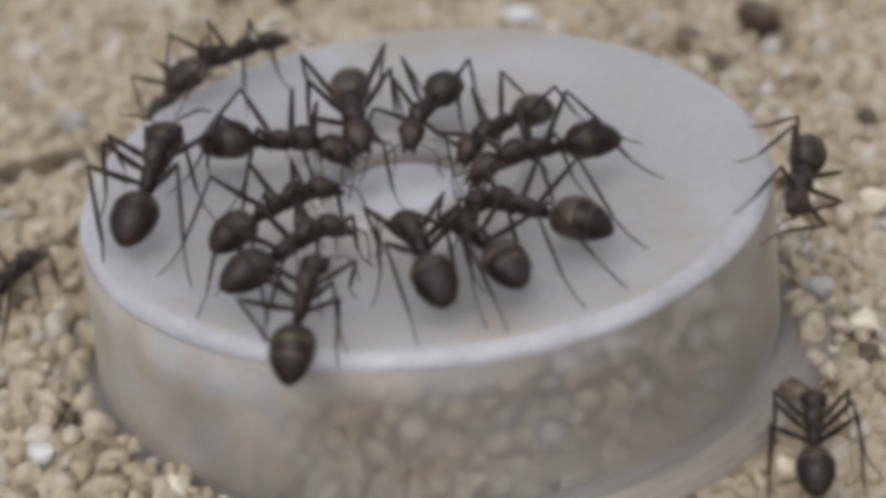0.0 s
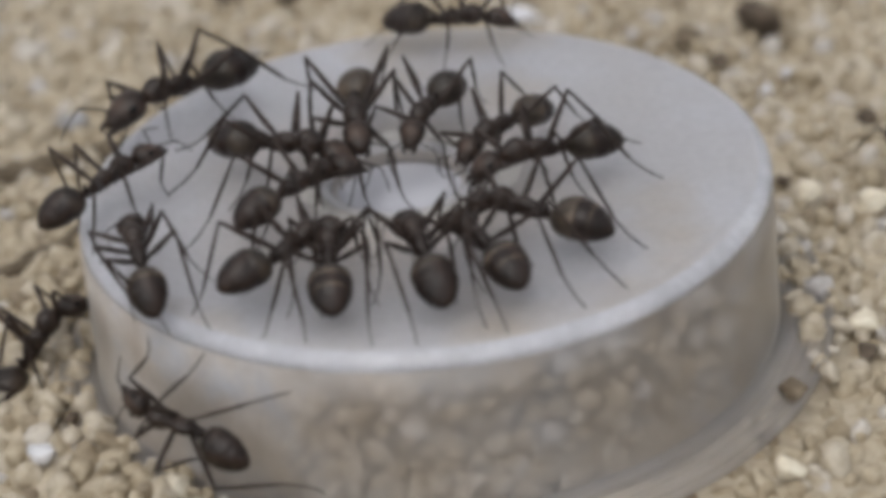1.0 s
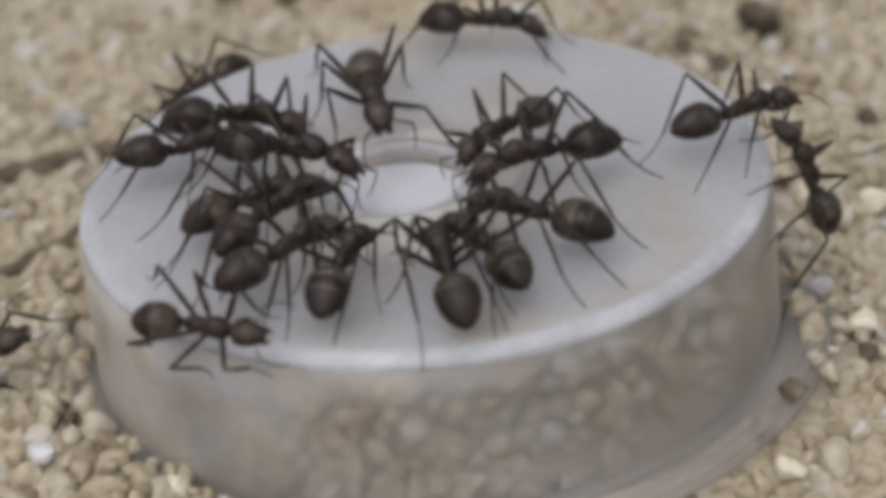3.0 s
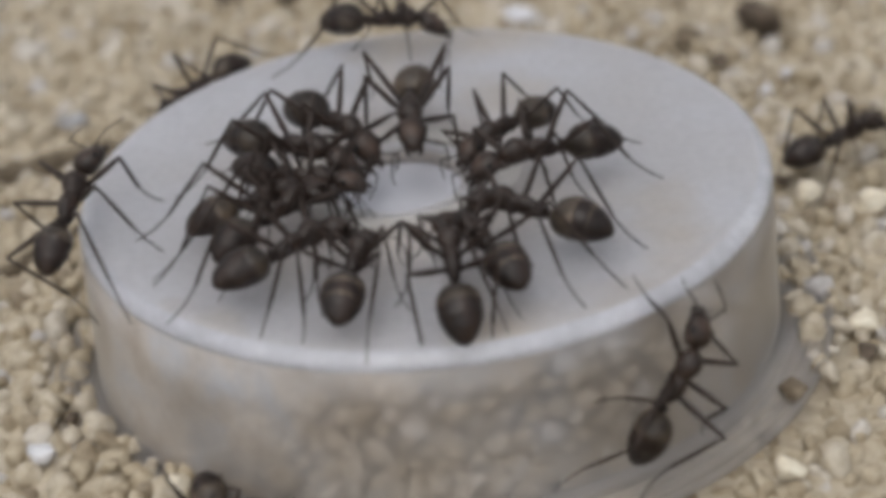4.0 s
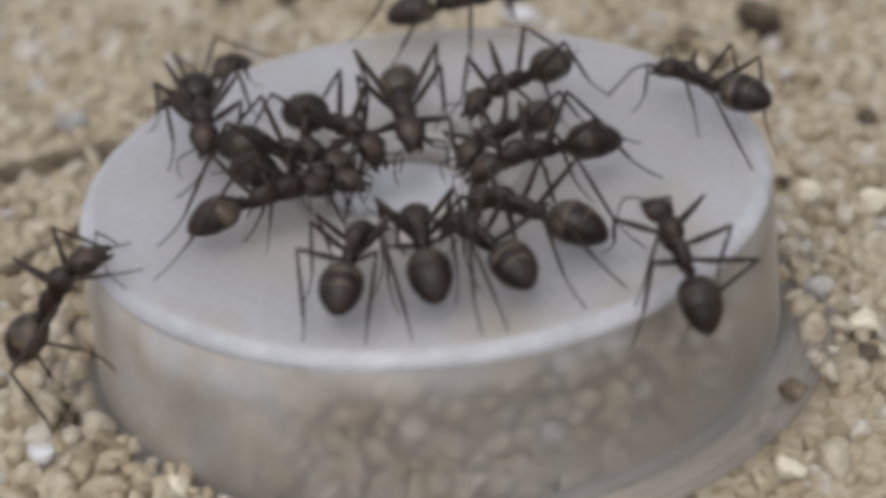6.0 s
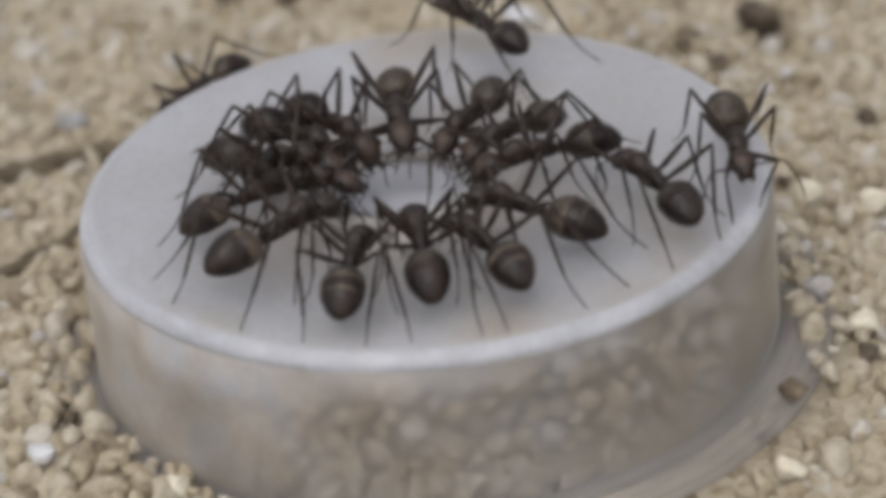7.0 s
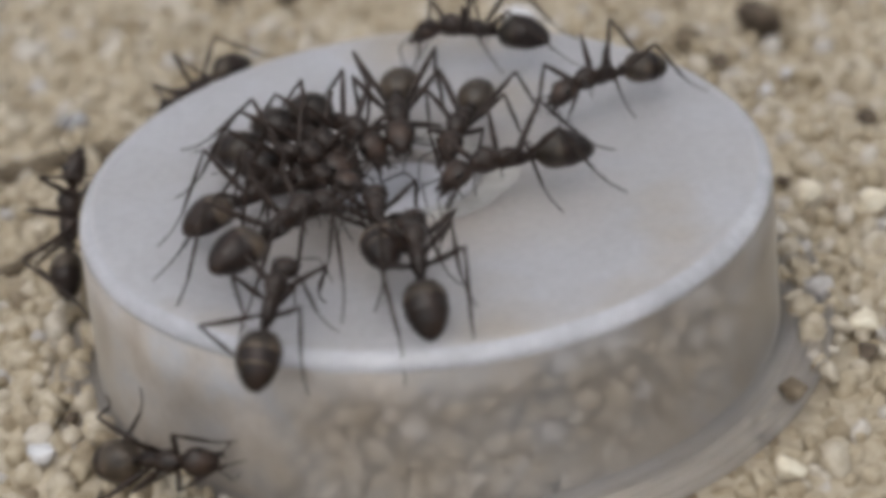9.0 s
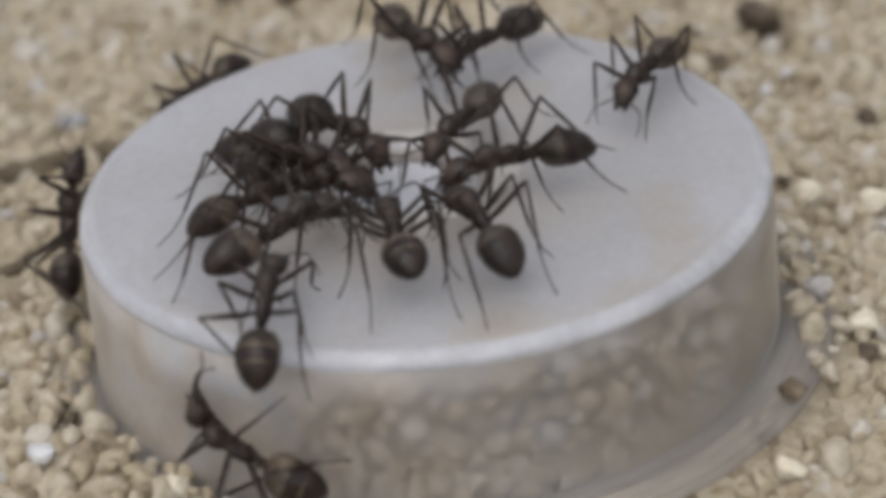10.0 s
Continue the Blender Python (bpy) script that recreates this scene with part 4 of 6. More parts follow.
    crawls("L1", [
        (0, step(-4.5, -0.8, 11.9, -9.7, 1.2, 11.9)), (0.5, step(-4.3, -0.8, 11.9, -9.7, 1.2, 11.9)), (1, step(-4.0, -1.5, 11.9, -9.6, 1.3, 11.9)),
        (1.1, step(-6.3, 0.9, 11.9, -9.8, 7.5, 11.9)), (1.2, step(-11.1, 7.8, 11.9, -9.1, 10.5, 11.9)), (1.35, step(-13.6, 4.8, 11.9, -9.1, 9.4, 11.9)),
        (1.5, step(-12.4, -0.3, 11.9, -10.0, 5.0, 11.9)), (1.7, step(-14.2, -1.2, 11.9, -11.9, 4.0, 11.9)),
        (1.9, step(-16.2, -4.6, 11.8, -13.7, -3.0, 11.9)), (2, step(-17.8, -1.8, 11.4, -13.5, -4.1, 11.9)),
        (2.1, step(-16.9, 0.2, 11.8, -15.1, -3.9, 11.9)), (2.3, step(-14.1, 2.5, 11.9, -16.2, -0.7, 11.9)),
        (2.5, step(-6.4, -0.2, 11.9, -12.1, 0.5, 11.9)), (2.7, step(-3.9, -2.0, 11.9, -9.4, 0.6, 11.9)),
        (3.25, step(-3.7, -2.2, 11.9, -9.3, 1.1, 11.9)), (3.8, step(-3.6, -2.4, 11.9, -9.0, 1.5, 11.9)), (4.5, step(-3.7, -2.4, 11.9, -9.2, 1.2, 11.9)),
        (5, step(-3.7, -2.6, 11.9, -9.1, 1.4, 11.9)), (5.5, step(-3.7, -2.6, 11.9, -9.2, 1.5, 11.9)), (6.8, step(-4.1, -2.8, 11.9, -9.9, -0.2, 11.9)),
        (7.4, step(-4.1, -2.7, 11.9, -10.0, -0.1, 11.9)), (8, step(-4.1, -2.8, 11.9, -10.0, -0.1, 11.9)),
        (8.5, step(-4.1, -2.8, 11.9, -9.8, 0.2, 11.9)), (9, step(-3.8, -3.0, 11.9, -9.6, 0.2, 11.9)), (9.5, step(-3.8, -3.2, 11.9, -9.5, 0.3, 11.9)),
        (10, step(-3.7, -3.2, 11.9, -9.4, 0.2, 11.9))])
    crawls("L2", [
        (0, step(-4.9, -4.6, 11.9, -9.5, -8.0, 11.9)), (0.5, step(-4.3, -3.9, 11.9, -9.4, -7.6, 11.9)), (0.9, step(-3.5, -2.5, 11.9, -8.9, -6.3, 11.9)),
        (1, step(-3.4, -2.3, 11.9, -8.7, -6.1, 11.9)), (1.5, step(-3.2, -3.5, 11.9, -8.2, -6.3, 11.9)), (2, step(-4.6, -4.6, 11.9, -9.5, -8.7, 11.9)),
        (2.7, step(-5.0, -4.1, 11.9, -9.5, -8.5, 11.9)), (3.25, step(-5.1, -4.4, 11.9, -9.5, -8.6, 11.9)),
        (3.8, step(-5.1, -4.9, 11.9, -9.4, -8.9, 11.9)), (4.2, step(-5.2, -5.4, 11.9, -9.5, -9.2, 11.9)),
        (4.3, step(-7.6, -8.2, 11.9, -10.7, -11.9, 11.9)), (4.4, step(-11.7, -15.8, 4.0, -10.9, -16.2, 9.3)),
        (4.5, step(-8.1, -18.0, 6.5, -12.0, -15.6, 4.2)), (4.6, step(-6.6, -18.6, 6.8, -10.4, -16.7, 5.9)),
        (4.7, step(-2.1, -19.6, 3.7, -5.0, -19.1, 4.8)), (4.8, step(1.7, -29.6, 2.2, -0.6, -27.8, 2.2)),
        (5.32, step(1.7, -29.6, 2.2, -0.6, -27.7, 2.2)), (5.84, step(1.7, -29.7, 2.2, -0.6, -27.9, 2.2)),
        (6.36, step(1.7, -29.8, 2.2, -0.6, -27.9, 2.2)), (6.88, step(1.7, -29.8, 2.2, -0.5, -27.9, 2.2)),
        (7.4, step(1.7, -29.8, 2.2, -0.6, -28.0, 2.2)), (7.92, step(1.7, -29.8, 2.2, -0.6, -27.9, 2.2)),
        (8.44, step(1.7, -30.0, 2.2, -0.5, -28.0, 2.2)), (8.96, step(1.7, -30.0, 2.2, -0.5, -28.2, 2.2)),
        (9.48, step(1.7, -30.0, 2.2, -0.6, -28.1, 2.2)), (10, step(1.7, -30.0, 2.2, -0.6, -28.1, 2.2))])
    crawls("L3", [
        (0, step(-4.6, -8.4, 11.9, -8.3, -12.3, 11.9)), (0.5, step(-4.6, -8.4, 11.9, -8.3, -12.3, 11.9)),
        (1, step(-4.7, -8.7, 11.9, -8.3, -12.2, 11.9)), (1.5, step(-5.2, -9.3, 11.9, -8.4, -12.2, 11.9)),
        (2, step(-4.8, -8.5, 11.9, -8.5, -12.3, 11.9)), (2.7, step(-4.7, -8.5, 11.9, -8.5, -12.4, 11.9)),
        (3.25, step(-4.6, -8.6, 11.9, -8.6, -11.9, 11.9)), (3.8, step(-4.4, -8.8, 11.9, -8.5, -11.8, 11.9)),
        (4.2, step(-4.5, -8.7, 11.9, -8.6, -12.1, 11.9)), (4.4, step(-5.2, -8.2, 11.9, -9.4, -11.1, 11.9)),
        (4.5, step(-5.9, -7.0, 11.9, -10.5, -9.9, 11.9)), (4.6, step(-10.8, -10.1, 11.9, -9.5, -7.6, 11.9)),
        (4.65, step(-10.1, -13.7, 11.7, -11.3, -9.1, 11.9)), (4.7, step(-8.6, -16.1, 11.1, -11.2, -11.3, 11.9)),
        (4.8, step(-8.4, -17.8, 7.6, -10.3, -15.1, 11.1)), (4.9, step(-6.2, -18.7, 7.5, -9.8, -16.7, 9.8)),
        (5, step(-5.8, -18.8, 6.5, -10.1, -16.9, 8.6)), (5.1, step(-2.3, -19.6, 6.4, -7.3, -18.3, 6.6)), (5.2, step(1.3, -19.7, 4.2, -2.4, -19.6, 5.8)),
        (5.3, step(10.0, -17.1, 3.3, 5.2, -19.0, 3.9)), (5.4, step(13.8, -14.1, 3.8, 9.9, -17.0, 4.4)), (5.5, step(15.0, -13.3, 2.9, 9.9, -17.0, 5.4)),
        (5.6, step(14.3, -13.6, 3.6, 10.1, -16.9, 5.7)), (5.65, step(12.8, -15.0, 7.8, 10.4, -16.8, 5.2)),
        (5.7, step(10.4, -16.2, 9.9, 11.1, -16.3, 4.3)), (6, step(10.7, -11.9, 11.9, 11.8, -15.1, 10.1)),
        (6.4, step(9.5, -6.1, 11.9, 12.3, -10.0, 11.9)), (6.8, step(10.0, -5.0, 11.9, 12.1, -9.1, 11.9)), (7, step(9.9, -5.0, 11.9, 12.0, -9.4, 11.9)),
        (7.2, step(9.4, -4.6, 11.9, 11.6, -6.8, 11.9)), (7.3, step(12.1, -1.2, 11.9, 10.8, -6.8, 11.9)), (7.4, step(14.9, 0.6, 13.1, 12.9, -4.9, 11.9)),
        (7.5, step(14.5, 3.0, 11.9, 12.5, -4.8, 11.9)), (7.6, step(17.5, -2.1, 11.5, 15.9, 0.0, 11.9)), (7.7, step(18.2, -0.2, 11.1, 16.7, 0.0, 11.9)),
        (7.8, step(18.8, 5.7, 11.7, 17.0, 4.4, 11.6)), (7.9, step(12.4, 6.3, 11.9, 16.6, 4.8, 11.7)), (8, step(2.5, 13.1, 11.9, 7.6, 11.4, 11.9)),
        (8.5, step(2.2, 10.9, 11.9, 6.0, 11.8, 11.9)), (9, step(2.0, 12.0, 11.9, 5.0, 11.2, 11.9)), (9.5, step(1.0, 10.6, 11.9, 4.9, 11.6, 11.9)),
        (10, step(2.6, 8.9, 11.9, 5.4, 11.7, 11.9))])
    crawls("L4", [
        (0, step(-5.1, -12.6, 11.9, -6.6, -18.0, 10.1)), (0.5, step(-5.6, -12.6, 11.9, -6.7, -17.8, 10.4)),
        (0.6, step(-5.3, -11.7, 11.9, -6.7, -18.1, 9.9)), (0.7, step(-4.9, -12.5, 11.9, -4.9, -17.4, 11.3)),
        (0.8, step(-4.7, -9.9, 11.9, -4.7, -16.1, 11.8)), (1, step(-4.6, -8.6, 11.9, -4.7, -14.2, 11.9)),
        (1.5, step(-4.6, -10.9, 13.1, -4.9, -16.6, 11.6)), (1.8, step(-4.1, -8.9, 11.9, -5.0, -15.5, 11.9)),
        (2, step(-3.2, -9.4, 11.9, -5.2, -13.7, 11.9)), (2.7, step(-3.2, -9.2, 11.9, -5.1, -13.6, 11.9)),
        (3.3, step(-2.8, -9.7, 11.9, -4.2, -15.2, 11.9)), (3.8, step(-1.9, -11.0, 11.9, -3.2, -17.0, 11.7)),
        (4, step(-2.9, -10.0, 11.9, -4.1, -14.6, 11.9)), (4.5, step(-2.5, -9.5, 11.9, -4.1, -14.1, 11.9)),
        (5, step(-3.1, -9.1, 11.9, -4.2, -13.7, 11.9)), (5.7, step(-3.1, -9.1, 11.9, -4.2, -13.7, 11.9)),
        (6.35, step(-3.1, -9.2, 11.9, -4.1, -13.8, 11.9)), (7, step(-3.1, -9.4, 11.9, -4.1, -14.2, 11.9)),
        (7.5, step(-3.1, -9.4, 11.9, -4.1, -14.2, 11.9)), (8, step(-3.1, -9.4, 11.9, -4.3, -14.8, 11.9)),
        (8.5, step(-3.9, -10.1, 11.9, -4.1, -14.7, 11.9)), (8.7, step(-4.7, -9.9, 11.9, -5.6, -14.9, 11.9)),
        (8.9, step(-6.0, -11.8, 11.9, -7.1, -15.7, 11.7)), (9, step(-6.5, -12.8, 11.9, -8.0, -17.5, 10.0)),
        (9.5, step(-6.4, -13.3, 11.9, -8.3, -17.5, 9.6)), (10, step(-6.9, -12.1, 11.9, -8.1, -17.7, 9.5))])
    crawls("W0", [
        (0, step(-12.8, 0.3, 13.1, -13.9, -5.4, 11.9)), (0.1, step(-11.2, 11.3, 11.9, -13.5, 7.6, 11.9)),
        (0.2, step(-5.1, 12.8, 11.9, -8.5, 12.5, 11.9)), (0.3, step(8.4, 11.2, 11.9, 4.7, 11.7, 11.9)), (0.4, step(10.3, 8.2, 11.9, 15.7, 5.0, 11.9)),
        (0.5, step(14.2, 5.8, 11.9, 18.0, -0.8, 11.3)), (0.6, step(10.1, 3.5, 14.8, 15.7, 0.9, 11.9)), (0.7, step(1.7, 13.5, 11.9, 5.4, 13.0, 11.9)),
        (0.8, step(-3.8, 15.1, 11.9, 0.5, 14.5, 11.9)), (0.9, step(-10.0, 10.3, 11.9, -6.3, 11.3, 11.9)), (1, step(-15.0, 5.6, 11.9, -9.6, 9.4, 11.9)),
        (1.1, step(-15.6, 9.6, 11.5, -12.0, 8.3, 11.9)), (1.2, step(-15.9, 3.6, 11.9, -13.2, 8.9, 12.6)),
        (1.3, step(-16.9, 0.2, 11.8, -14.6, 6.6, 11.9)), (1.4, step(-18.0, -1.0, 11.3, -16.4, 2.5, 11.9)),
        (1.5, step(-18.4, -0.4, 11.0, -18.2, -6.9, 9.5)), (1.7, step(-18.8, -3.9, 10.1, -17.3, -1.7, 11.6)),
        (2, step(-19.6, -3.8, 8.2, -18.0, -4.3, 10.9)), (2.2, step(-25.1, 5.1, 2.2, -22.3, 7.6, 2.2)), (2.4, step(-29.8, 3.6, 2.2, -27.0, 5.5, 2.2)),
        (2.6, step(-35.4, 4.7, 2.2, -32.6, 5.9, 2.2)), (10, step(-35.4, 4.7, 2.2, -32.6, 5.9, 2.2))])
    crawls("A1", [
        (0, step(-8.1, 12.4, 11.9, -12.0, 10.4, 11.9)), (0.1, step(7.8, 12.0, 11.9, 3.9, 13.0, 11.9)), (0.2, step(16.1, 3.2, 11.9, 13.4, 7.5, 11.9)),
        (0.3, step(18.2, -3.0, 10.9, 17.1, 2.1, 11.7)), (0.4, step(17.7, -6.7, 10.4, 18.2, -1.5, 11.1)),
        (0.5, step(18.1, -5.3, 10.5, 18.0, -0.3, 11.3)), (0.6, step(24.4, 9.9, 2.2, 20.6, 12.1, 2.2)), (0.7, step(27.9, 23.1, 2.2, 24.0, 23.9, 2.2)),
        (0.8, step(40.7, 20.2, 2.2, 37.6, 20.9, 2.2)), (1.31, step(40.7, 20.1, 2.2, 37.5, 21.0, 2.2)), (1.82, step(40.9, 20.2, 2.2, 37.5, 21.0, 2.2)),
        (2.33, step(40.7, 20.2, 2.2, 37.6, 20.7, 2.2)), (2.84, step(40.7, 20.2, 2.2, 37.5, 21.2, 2.2)), (3.36, step(40.7, 20.1, 2.2, 37.5, 20.7, 2.2)),
        (3.87, step(40.8, 20.2, 2.2, 37.8, 20.9, 2.2)), (4.38, step(40.7, 20.2, 2.2, 37.7, 20.9, 2.2)), (4.89, step(40.7, 20.1, 2.2, 37.7, 20.9, 2.2)),
        (5.4, step(40.7, 20.1, 2.2, 37.6, 20.7, 2.2)), (5.91, step(40.7, 20.1, 2.2, 37.7, 21.2, 2.2)), (6.42, step(40.8, 20.1, 2.2, 37.4, 20.5, 2.2)),
        (6.93, step(40.8, 20.2, 2.2, 37.5, 20.8, 2.2)), (7.44, step(40.8, 20.2, 2.2, 37.5, 21.0, 2.2)), (7.96, step(40.7, 20.3, 2.2, 37.6, 21.0, 2.2)),
        (8.47, step(40.8, 20.2, 2.2, 37.5, 20.9, 2.2)), (8.98, step(40.7, 20.1, 2.2, 37.5, 20.8, 2.2)), (9.49, step(40.8, 20.3, 2.2, 37.6, 20.8, 2.2)),
        (10, step(40.7, 20.2, 2.2, 37.6, 20.9, 2.2))])
    crawls("K0", [
        (0, step(-21.7, 9.4, 2.2, -24.7, 2.7, 2.2)), (0.2, step(-21.8, 8.1, 2.2, -23.6, 2.5, 2.2)), (0.5, step(-16.9, 0.2, 11.8, -17.9, -6.2, 10.4)),
        (0.7, step(-15.7, 0.4, 11.9, -17.4, -5.1, 11.2)), (1, step(-13.8, -0.3, 11.9, -17.9, -3.2, 11.2)),
        (1.2, step(-16.6, -3.4, 11.8, -19.8, -1.5, 8.8)), (1.4, step(-18.8, -5.4, 9.3, -18.0, -1.0, 11.3)),
        (1.5, step(-19.8, -7.3, 3.5, -17.6, -8.7, 8.8)), (1.6, step(-21.2, -6.7, 2.2, -20.2, -4.0, 4.7)),
        (1.7, step(-24.7, -8.1, 2.2, -21.6, -5.6, 2.2)), (1.8, step(-34.8, -6.3, 2.2, -32.5, -3.6, 2.2)),
        (2.31, step(-34.9, -6.3, 2.2, -32.4, -3.5, 2.2)), (2.83, step(-34.8, -6.3, 2.2, -32.5, -3.7, 2.2)),
        (3.34, step(-34.9, -6.2, 2.2, -32.6, -3.6, 2.2)), (3.85, step(-34.8, -6.4, 2.2, -32.4, -3.6, 2.2)),
        (4.36, step(-34.8, -6.4, 2.2, -32.3, -3.8, 2.2)), (4.88, step(-34.8, -6.3, 2.2, -32.5, -3.9, 2.2)),
        (5.39, step(-34.8, -6.3, 2.2, -32.6, -3.6, 2.2)), (5.9, step(-34.9, -6.3, 2.2, -32.4, -3.8, 2.2)),
        (6.41, step(-34.8, -6.3, 2.2, -32.4, -3.9, 2.2)), (6.92, step(-34.8, -6.2, 2.2, -32.3, -3.7, 2.2)),
        (7.44, step(-34.7, -6.3, 2.2, -32.5, -3.6, 2.2)), (7.95, step(-34.8, -6.3, 2.2, -32.6, -3.4, 2.2)),
        (8.46, step(-34.8, -6.3, 2.2, -32.5, -3.9, 2.2)), (8.97, step(-34.8, -6.4, 2.2, -32.5, -3.7, 2.2)),
        (9.49, step(-34.8, -6.3, 2.2, -32.4, -3.7, 2.2)), (10, step(-34.8, -6.3, 2.2, -32.5, -3.6, 2.2))])
    crawls("E0", [
        (0, step(17.6, -12.0, 2.2, 16.5, -18.9, 2.2)), (0.1, step(20.5, -4.7, 2.3, 17.6, -10.8, 2.4)), (0.2, step(18.7, -6.2, 5.6, 18.8, -8.4, 2.4)),
        (0.3, step(20.8, -3.9, 5.7, 18.2, -7.6, 5.5)), (0.4, step(19.1, -5.5, 3.2, 18.2, -7.5, 7.4)), (0.5, step(20.3, -7.9, 2.2, 19.6, -3.5, 3.1)),
        (0.6, step(23.4, 0.6, 2.2, 20.6, -4.7, 2.2)), (0.7, step(34.7, 0.8, 2.2, 31.7, -1.6, 2.2)), (1.22, step(34.8, 0.8, 2.2, 31.7, -1.5, 2.2)),
        (1.73, step(34.8, 0.8, 2.2, 31.7, -1.7, 2.2)), (2.25, step(34.8, 0.8, 2.2, 31.9, -1.6, 2.2)), (2.77, step(34.8, 0.7, 2.2, 31.8, -1.8, 2.2)),
        (3.28, step(34.7, 0.8, 2.2, 31.8, -1.6, 2.2)), (3.8, step(34.8, 0.7, 2.2, 31.8, -1.9, 2.2)), (4.32, step(34.8, 0.8, 2.2, 31.8, -1.8, 2.2)),
        (4.83, step(34.9, 0.8, 2.2, 31.9, -1.4, 2.2)), (5.35, step(34.9, 0.7, 2.2, 31.9, -1.7, 2.2)), (5.87, step(34.9, 0.8, 2.2, 32.0, -1.6, 2.2)),
        (6.38, step(34.9, 0.6, 2.2, 32.0, -1.7, 2.2)), (6.9, step(34.9, 0.7, 2.2, 32.0, -1.6, 2.2)), (7.42, step(34.9, 0.7, 2.2, 32.1, -1.7, 2.2)),
        (7.93, step(35.0, 0.8, 2.2, 31.9, -1.6, 2.2)), (8.45, step(35.0, 0.7, 2.2, 32.0, -1.6, 2.2)), (8.97, step(35.0, 0.7, 2.2, 32.1, -1.5, 2.2)),
        (9.48, step(35.0, 0.8, 2.2, 32.1, -1.6, 2.2)), (10, step(35.0, 0.7, 2.2, 32.0, -1.7, 2.2))])
    crawls("D0", [
        (0, step(17.6, -7.4, 10.2, 19.0, -2.5, 10.0)), (0.1, step(21.3, -5.5, 10.4, 20.8, 0.4, 9.9)), (0.2, step(27.5, 8.6, 2.2, 25.5, 12.4, 2.2)),
        (10, step(36.6, 5.4, 2.2, 34.5, 9.2, 2.2))])
    crawls("C3", [
        (0, step(-3.1, -32.5, 2.2, -3.2, -35.9, 2.2)), (0.4, step(-3.2, -27.4, 2.2, -2.6, -31.9, 2.2)), (0.5, step(-4.0, -19.3, 4.1, -2.3, -22.7, 2.2)),
        (0.6, step(-9.4, -17.3, 7.2, -7.6, -18.2, 4.2)), (0.7, step(-11.8, -11.4, 11.9, -12.1, -15.3, 9.3)),
        (0.8, step(-10.4, -11.4, 11.9, -11.7, -15.3, 9.9)), (0.9, step(-11.3, -9.7, 11.9, -12.5, -14.8, 9.7)),
        (1, step(-14.1, -6.3, 11.9, -13.0, -12.6, 11.2)), (1.1, step(-13.4, -4.3, 11.9, -13.0, -10.7, 11.8)),
        (1.2, step(-8.5, -4.2, 11.9, -13.2, -5.6, 11.9)), (1.3, step(-7.9, -4.2, 11.9, -12.3, -5.2, 11.9)),
        (1.5, step(-6.8, -4.0, 11.9, -11.1, -4.8, 11.9)), (2, step(-6.3, -3.5, 11.9, -10.9, -5.6, 11.9)),
        (2.7, step(-5.7, -4.1, 11.9, -10.7, -5.7, 11.9)), (3.25, step(-5.6, -4.2, 11.9, -10.6, -5.6, 11.9)),
        (3.8, step(-5.3, -4.5, 11.9, -10.5, -5.9, 11.9)), (4.4, step(-5.0, -4.4, 11.9, -10.6, -6.0, 11.9)),
        (5, step(-4.8, -4.4, 11.9, -10.6, -6.1, 11.9)), (5.7, step(-4.8, -4.4, 11.9, -10.6, -6.1, 11.9)),
        (6.25, step(-5.2, -4.0, 11.9, -10.8, -5.9, 11.9)), (6.8, step(-5.7, -3.6, 11.9, -10.9, -5.8, 11.9)),
        (7.4, step(-5.8, -3.6, 11.9, -10.9, -5.7, 11.9)), (8, step(-5.7, -3.5, 11.9, -10.9, -5.9, 11.9)),
        (8.5, step(-5.7, -3.6, 11.9, -10.8, -6.0, 11.9)), (9, step(-5.6, -3.6, 11.9, -10.8, -5.9, 11.9)),
        (9.5, step(-5.5, -3.7, 11.9, -10.6, -5.9, 11.9)), (10, step(-5.5, -3.7, 11.9, -10.5, -6.0, 11.9))])
